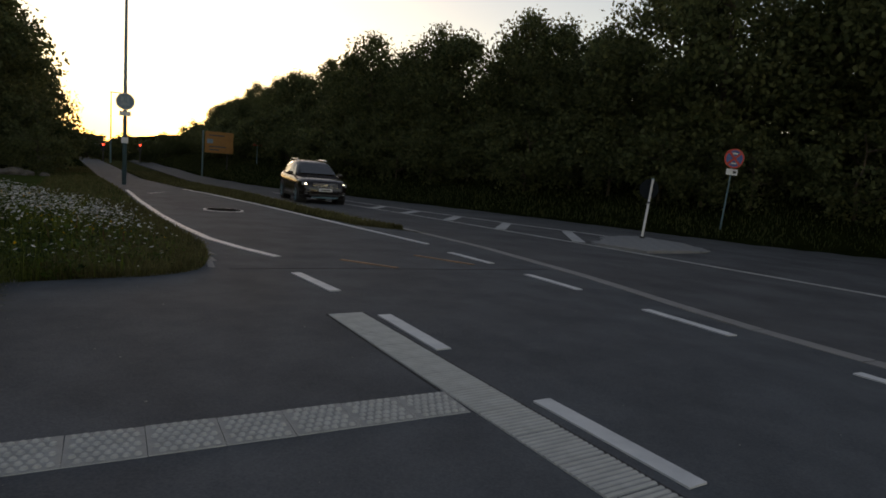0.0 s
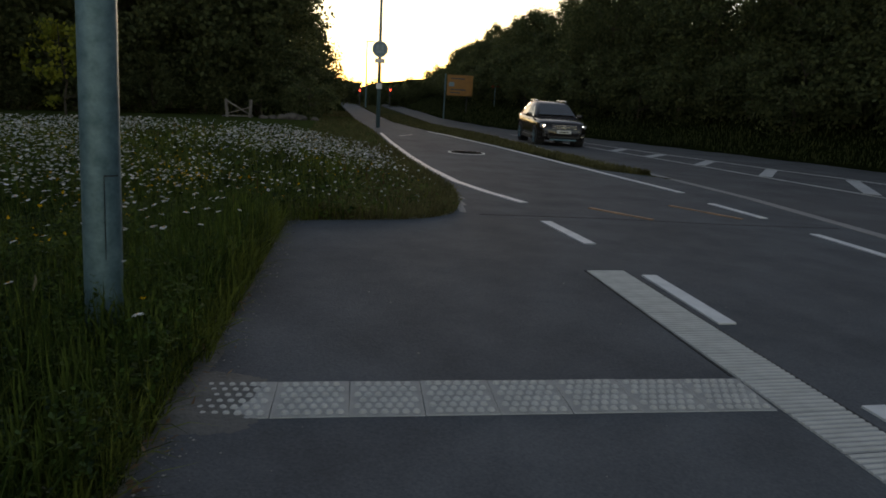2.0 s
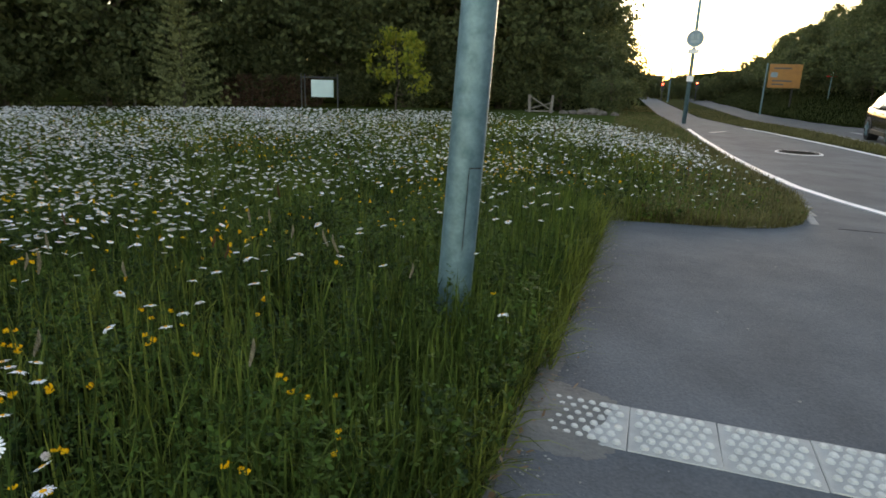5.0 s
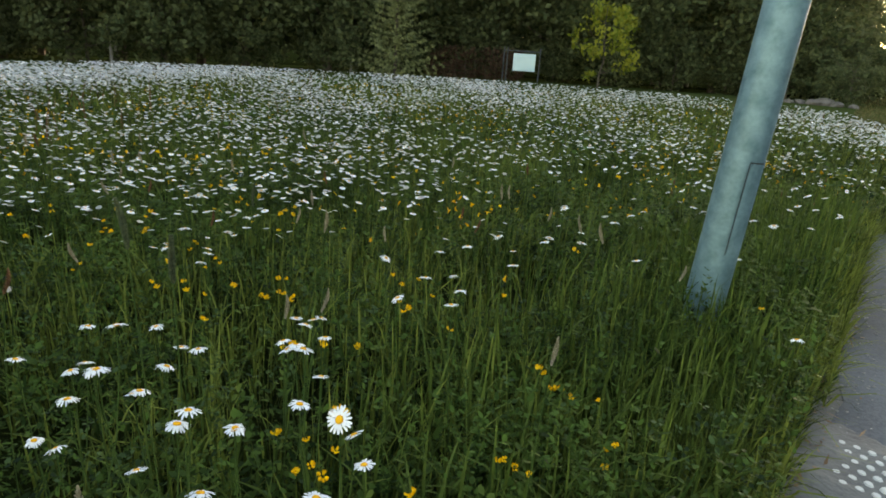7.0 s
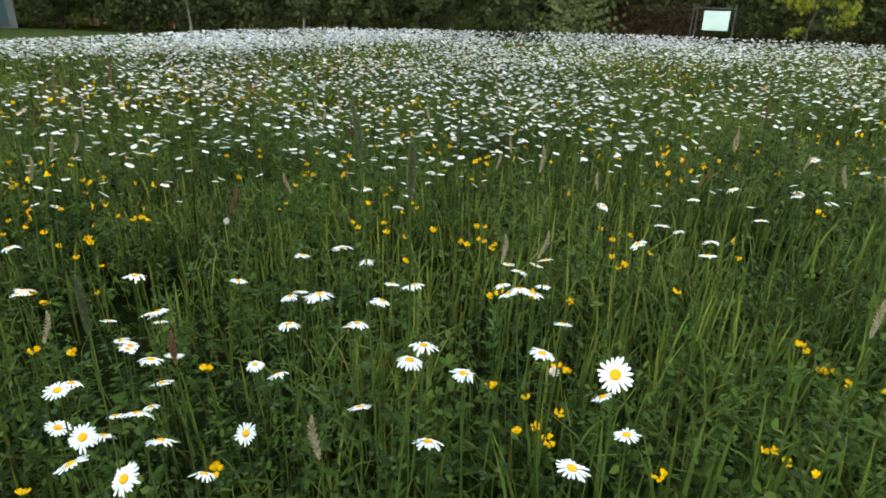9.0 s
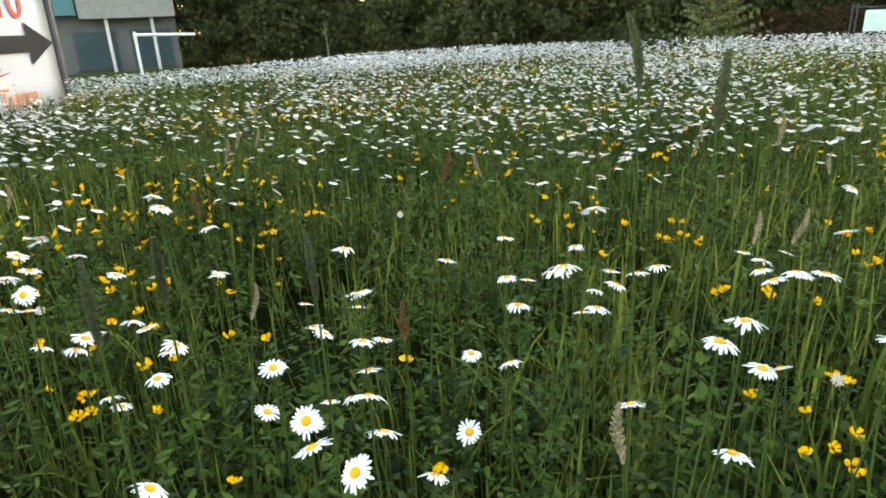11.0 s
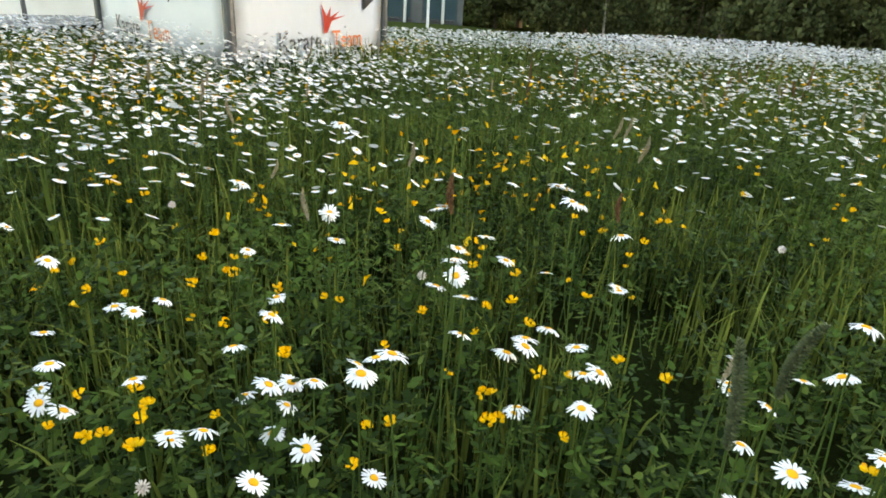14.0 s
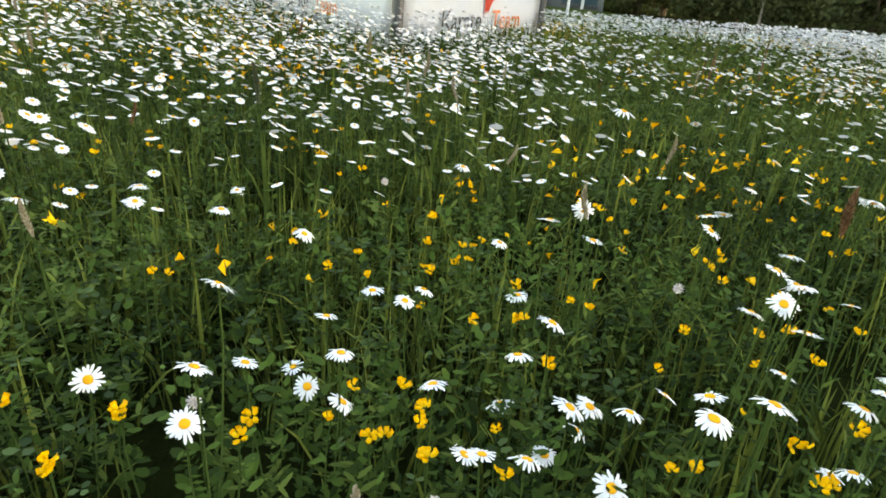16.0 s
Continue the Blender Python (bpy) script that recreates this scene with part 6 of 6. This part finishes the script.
g = np.random.default_rng(50)
x, y = scatter(g, 52000, ring_patch(2.2, 8.0), white_density, 52000 / (0.5 * radians(185) * (64 - 4.84)))
V, F, I = head_field(51, x, y, 11, 0.0176)
stuff("daisy_drift", V, F, [PETAL, DISC], "thick drift of white daisies across the meadow", "daisies", I)
stuff("daisy_stems", *stems_field(52, x, y, 0.36, 0.004), STEM, "thin stems under the daisy drift", "stems")
x, y = scatter(g, 170000, ring_patch(8.0, 17.0), white_density, 170000 / (0.5 * radians(185) * (289 - 64)))
V, F, I = head_field(53, x, y, 5, 0.0198)
stuff("daisy_drift", V, F, [PETAL, DISC], "white daisies in the middle of the meadow", "daisies", I)


# bird's-foot trefoil
def trefoil_mesh(seed):
    g = random.Random(seed)
    bm = bmesh.new()
    for i in range(5):
        a = 2 * math.pi * i / 5 + g.uniform(-0.6, 0.6)
        r = 0.0095 * g.uniform(0.6, 1.2)
        mt = Matrix.Translation((math.cos(a) * r, math.sin(a) * r, g.uniform(-0.003, 0.004))) @ pose(0, 0, 0, g.uniform(-25, 25), -35, math.degrees(a)) @ Matrix.Diagonal((0.0082, 0.0048, 0.0036, 1))
        bmesh.ops.create_icosphere(bm, subdivisions=1, radius=1, matrix=mt)
        q = [bm.verts.new(mt @ Vector(v)) for v in ((0.2, -1.2, 0.3), (0.9, -1.0, 1.1), (0.9, 1.0, 1.1), (0.2, 1.2, 0.3))]
        bm.faces.new(q)
    me = bpy.data.meshes.new("blossom")
    bm.to_mesh(me)
    bm.free()
    me.materials.append(TREFOIL)
    return me


BLOSSOM = [trefoil_mesh(i) for i in range(4)]
TSTEM = stem_mesh(0.45, 0.09, 9)


def trefoil(x, y, z, s):
    m = empty("birdsfoot_trefoil", pose(x, y, z), "small golden-yellow trefoil flower among the grass", "wildflower", "yellow flowers in the meadow")
    b = part("blossom", BLOSSOM[frng.randrange(4)], None, m)
    b.matrix_local = pose(0, 0, 0, frng.gauss(0, 18), frng.gauss(0, 18), frng.uniform(0, 360)) @ Matrix.Scale(s, 4)
    t = part("stem", TSTEM, None, m)
    t.matrix_local = pose(0, 0, 0, 0, 0, frng.uniform(0, 360))
    return m


TUFTS_BY_MAST = [(-1.79, 0.97), (-1.84, 0.94), (-2.35, 0.70), (-1.53, 0.61), (-2.28, -0.01), (-2.67, -0.08), (-2.75, -0.15), (-2.66, -0.18), (-2.47, -0.21), (-2.50, -0.35), (-2.57, -0.35), (-2.27, -0.38), (-1.93, -0.42), (-1.85, -0.48), (-3.90, -0.52), (-2.86, -0.55), (-2.92, -0.56), (-2.99, -0.61), (-3.98, -0.63), (-2.93, -0.63), (-3.05, -0.66), (-2.45, -0.67), (-2.51, -0.73), (-3.08, -0.76), (-3.18, -0.77), (-2.59, -0.81), (-3.27, -0.84), (-1.80, -0.84), (-2.89, -0.89), (-2.23, -0.94), (-2.15, -1.05), (-1.91, -1.08), (-2.20, -1.10), (-2.26, -1.12), (-2.09, -1.14), (-2.13, -1.18), (-3.77, -1.41), (-3.82, -1.46), (-4.35, -1.48), (-2.70, -1.56), (-2.38, -1.64), (-4.47, -1.73), (-2.95, -1.77), (-3.01, -1.84), (-2.50, -1.91), (-2.94, -1.95)]
TUFTS_NORTH = [(-3.16, -1.98), (-3.41, -1.99), (-3.24, -2.00), (-2.93, -2.01), (-2.78, -2.01), (-3.45, -2.05), (-3.23, -2.07), (-3.52, -2.08), (-2.91, -2.10), (-3.13, -2.10), (-2.82, -2.12), (-2.96, -2.17), (-3.89, -2.19), (-3.18, -2.19), (-3.03, -2.28), (-3.84, -2.30), (-2.83, -2.31), (-2.72, -2.33), (-3.22, -2.40), (-3.03, -2.47), (-3.16, -2.51), (-3.30, -2.51), (-2.76, -2.53), (-2.85, -2.56), (-3.12, -2.61), (-3.38, -2.63), (-2.74, -2.64), (-2.85, -2.66), (-3.88, -2.69), (-2.92, -2.69), (-2.79, -2.71), (-3.46, -2.73), (-3.63, -2.73), (-2.88, -2.76), (-2.81, -2.78), (-3.25, -2.83), (-2.78, -2.88), (-3.34, -2.88), (-3.25, -2.89), (-3.31, -3.00), (-2.77, -3.07), (-2.67, -3.09), (-4.04, -3.16), (-2.77, -3.21), (-3.15, -3.22), (-3.31, -3.54)]
g = np.random.default_rng(60)
made = 0
for cx, cy in TUFTS_BY_MAST + TUFTS_NORTH:
    for _ in range(int(g.integers(1, 3))):
        x, y = cx + g.normal(0, 0.012), cy + g.normal(0, 0.012)
        trefoil(x, y, float(base_z(x, y)) + 0.27 + g.normal(0, 0.008), g.uniform(0.6, 0.95))
        made += 1
while made < 290:
    cx, cy = -1.7 + g.uniform(-3.2, 0.1), -1.9 + g.uniform(-2.4, 2.4)
    if not bool(in_meadow(cx, cy)) or cx > -1.5 or (-3.3 < cx < -1.9 and -3.2 < cy < -0.6):
        continue
    for _ in range(int(g.integers(1, 4))):
        x, y = cx + g.normal(0, 0.03), cy + g.normal(0, 0.03)
        trefoil(x, y, float(base_z(x, y)) + g.uniform(0.17, 0.34), g.uniform(0.55, 0.9))
        made += 1


def yellow_field(seed, x, y, r):
    g = np.random.default_rng(seed)
    k = len(x)
    P = np.stack([x, y, ground_z(x, y) + g.uniform(0.18, 0.36, k) * edge_low(x, y)], -1)
    D = g.normal(size=(k, 6, 3)) * r * 0.55
    V = (P[:, None] + D).reshape(-1, 3)
    b = np.arange(k)[:, None] * 6
    F = np.concatenate([b + np.array(f) for f in ((0, 1, 2), (3, 4, 5), (0, 3, 4), (1, 2, 5))]).tolist()
    return V, F


def yellow_density(x, y):
    return np.interp(np.hypot(x + 1.6, y + 1.9), [0, 1.8, 2.3, 3.2, 6, 12, 18], [0, 3, 40, 76, 70, 30, 4]) * np.interp(np.interp(y, LEFT_Y, LEFT_X) - x, [0, 0.5, 1.6], [0.0, 0.05, 1]) * np.clip(0.25 + 2.6 * clumpy(x, y, 0.6, 9.0), 0, 2) * np.interp(np.degrees(np.arctan2(y + 2.0, -(x + 0.6))), [10, 40], [1.3, 0.45])


x, y = scatter(g, 60000, ring_patch(1.9, 16.0), yellow_density, 60000 / (0.5 * radians(185) * (256 - 3.61)))
stuff("trefoil_drift", *yellow_field(61, x, y, 0.014), TREFOIL, "scattered yellow flowers among the daisies", "wildflowers")


# gravel along the worn edge of the footway
def gravel(seed, x, y, lo, hi):
    g = np.random.default_rng(seed)
    k = len(x)
    s = g.uniform(lo, hi, k)
    corners = np.array([(1, 0, 0), (0, 1, 0), (-1, 0, 0), (0, -1, 0), (0, 0, 0.7), (0, 0, -0.5)])
    J = corners[None] * g.uniform(0.6, 1.3, (k, 6, 3)) * s[:, None, None]
    V = (np.stack([x, y, base_z(x, y) + 0.010], -1)[:, None] + J).reshape(-1, 3)
    b = np.arange(k)[:, None] * 6
    F = np.concatenate([b + np.array(f) for f in ((0, 1, 4), (1, 2, 4), (2, 3, 4), (3, 0, 4), (1, 0, 5), (2, 1, 5), (3, 2, 5), (0, 3, 5))]).tolist()
    return V, F


g = np.random.default_rng(81)
gx1, gy1 = -1.22 + g.normal(0, 0.06, 900), g.uniform(-3.5, 4.2, 900)
gx2 = g.uniform(-0.6, 0.66, 320)
gy2 = np.interp(gx2, [-0.72, -0.17, 0.10, 0.32, 0.50, 0.62], [3.85, 3.95, 4.08, 4.22, 4.5, 4.9]) + np.abs(g.normal(0, 0.14, 320))
gx3, gy3 = g.uniform(-1.1, 4.5, 90), g.uniform(-3, 6, 90)
stuff("gravel", *gravel(82, np.concatenate([gx1, gx2, gx3]), np.concatenate([gy1, gy2, gy3]), 0.002, 0.008), ROCK, "loose grit along the worn asphalt edge", "gravel")


LITTER = leafy("dead_leaf", (0.10, 0.055, 0.03), (0.30, 0.20, 0.12), 0.85, 0.1)


def litter(seed, n):
    """Dead leaves and straw caught along the edge of the asphalt."""
    g = np.random.default_rng(seed)
    y = g.uniform(-3.0, 3.8, n)
    x = np.interp(y, LEFT_Y, LEFT_X) - 0.03 + g.normal(0, 0.055, n)
    a, s = g.uniform(0, 2 * np.pi, n), g.uniform(0.006, 0.020, n)
    slim = g.choice([0.5, 0.12], n, p=[0.55, 0.45])
    s = np.where(slim < 0.2, s * 2.2, s)
    P = np.stack([x, y, np.full(n, 0.016) + g.uniform(0, 0.012, n)], -1)
    U = np.stack([np.cos(a), np.sin(a), g.normal(0, 0.25, n)], -1) * s[:, None]
    W = np.stack([-np.sin(a), np.cos(a), g.normal(0, 0.25, n)], -1) * (s * slim)[:, None]
    V = np.stack([P - U, P + W, P + U, P - W], 1).reshape(-1, 3)
    return V, (np.arange(n)[:, None] * 4 + np.arange(4)).tolist()


stuff("leaf_litter", *litter(83, 700), LITTER, "dead leaves and straw along the asphalt edge", "leaf litter")


def dock_points(g, n):
    x, y = ring_patch(4.5, 32)(g, n)
    k = g.random(len(x)) < np.clip(0.05 + 1.6 * clumpy(x, y, 0.35, 22.0), 0, 1)
    return x[k], y[k]


stuff("dry_stalks", *lawn(17, 14000, dock_points, tall(0.32, 0.58), 0.014, 0.3), REDSTALK, "brownish sorrel and dock stalks among the flowers", "herbs")


# clover heads and seeding grasses
def clover(x, y, z):
    bm = bmesh.new()
    for i in range(40):
        t = i / 39
        ph = i * 2.4
        rr = math.sqrt(max(0.0, 1 - (2 * t - 1) ** 2))
        d = Vector((rr * math.cos(ph), rr * math.sin(ph), 2 * t - 1))
        tube(bm, d * 0.004, d * 0.0115, 0.0016, 0.0008, 4)
    m = empty("white_clover", pose(x, y, z), "round whitish clover head on a short stem", "wildflower", "clover in the meadow")
    part("head", bm, CLOVER, m)
    t = part("stem", TSTEM, None, m)


for x, y, z in ((-2.82, -2.98, 0.26), (-2.72, -2.62, 0.24), (-3.3, -2.2, 0.3), (-2.2, -1.0, 0.3), (-3.5, -1.2, 0.3), (-2.9, -3.4, 0.3), (-3.8, -2.9, 0.28)):
    clover(x, y, z)


def seed_grass(x, y, h, lean, rz, s=1.0, mat=STRAW):
    m = empty("seeding_grass", pose(x, y, ground_at(x, y), 0, 0, rz), "tall grass stalk with a dry seed head", "grass stalk", "seeding grasses")
    bm = bmesh.new()
    pts = [Vector((lean * t * t, 0, h * t)) for t in (0, 0.3, 0.6, 0.8, 1.0)]
    for p, q in zip(pts, pts[1:]):
        tube(bm, p, q, 0.0018, 0.0014, 5, False)
    part("stalk", bm, STEM, m)
    bm = bmesh.new()
    end = Vector((lean * 1.35, 0, h * 1.0 + 0.055 * s))
    for i in range(70):
        t = (i + 0.5) / 70
        p = pts[-1].lerp(end, t) + Vector((0.005 * math.sin(t * 3), 0, 0))
        a = i * 2.4
        r = 0.006 * s * math.sin(math.pi * (0.12 + 0.86 * t))
        e = p + Vector((math.cos(a) * r, math.sin(a) * r, 0.006))
        tube(bm, p, e, 0.0019, 0.0008, 4)
    part("seed_head", bm, mat, m, "brownish seed head")


g = np.random.default_rng(70)
for i in range(60):
    x, y = -1.9 + g.uniform(-3.2, 0.2), -1.8 + g.uniform(-2.6, 2.6)
    if bool(in_meadow(x, y)) and np.hypot(x + 1.75, y + 2.1) > 0.55:
        seed_grass(x, y, g.uniform(0.42, 0.60), g.uniform(0.01, 0.06), g.uniform(0, 360), g.uniform(0.8, 1.3))
for i in range(14):
    x, y = -2.4 + g.uniform(-2.5, 0.2), -1.6 + g.uniform(-2.4, 2.2)
    seed_grass(x, y, g.uniform(0.40, 0.62), g.uniform(0.0, 0.06), g.uniform(0, 360), 1.0, REDSTALK)


def timothy(x, y, top, lean, length=0.085):
    """A tall stalk with a dense cylindrical flower spike."""
    g0 = ground_at(x, y)
    m = empty("timothy_grass", pose(x, y, g0), "tall grass stalk with a dense cylindrical spike", "grass stalk", "seeding grasses")
    h = top - g0 - length / 2
    bm = bmesh.new()
    pts = [Vector((lean * (t - 1) * 0.8, 0, h * t)) for t in (0, 0.35, 0.7, 1.0)]
    for p, q in zip(pts, pts[1:]):
        tube(bm, p, q, 0.0017, 0.0013, 5, False)
    part("stalk", bm, STEM, m)
    bm = bmesh.new()
    n = 260
    for i in range(n):
        t = (i + 0.5) / n
        p = Vector((lean * 0.5 * t * t, 0, h + length * t))
        a = i * 2.4
        r = 0.0066 * math.sin(math.pi * (0.10 + 0.84 * t)) ** 0.5
        tube(bm, p, p + Vector((math.cos(a) * r, math.sin(a) * r, 0.003)), 0.0013, 0.0006, 4, False)
    part("spike", bm, SPIKE, m, "grey-green flower spike")


for x, y, top, lean in ((-2.18, -1.39, 0.80, 0.01), (-2.28, -1.41, 0.84, -0.05), (-2.38, -2.03, 0.63, -0.04), (-2.43, -1.96, 0.64, 0.05), (-2.43, -1.79, 0.60, -0.03), (-3.4, -3.1, 0.6, 0.04), (-3.0, -0.6, 0.62, 0.03)):
    timothy(x, y, top, lean)
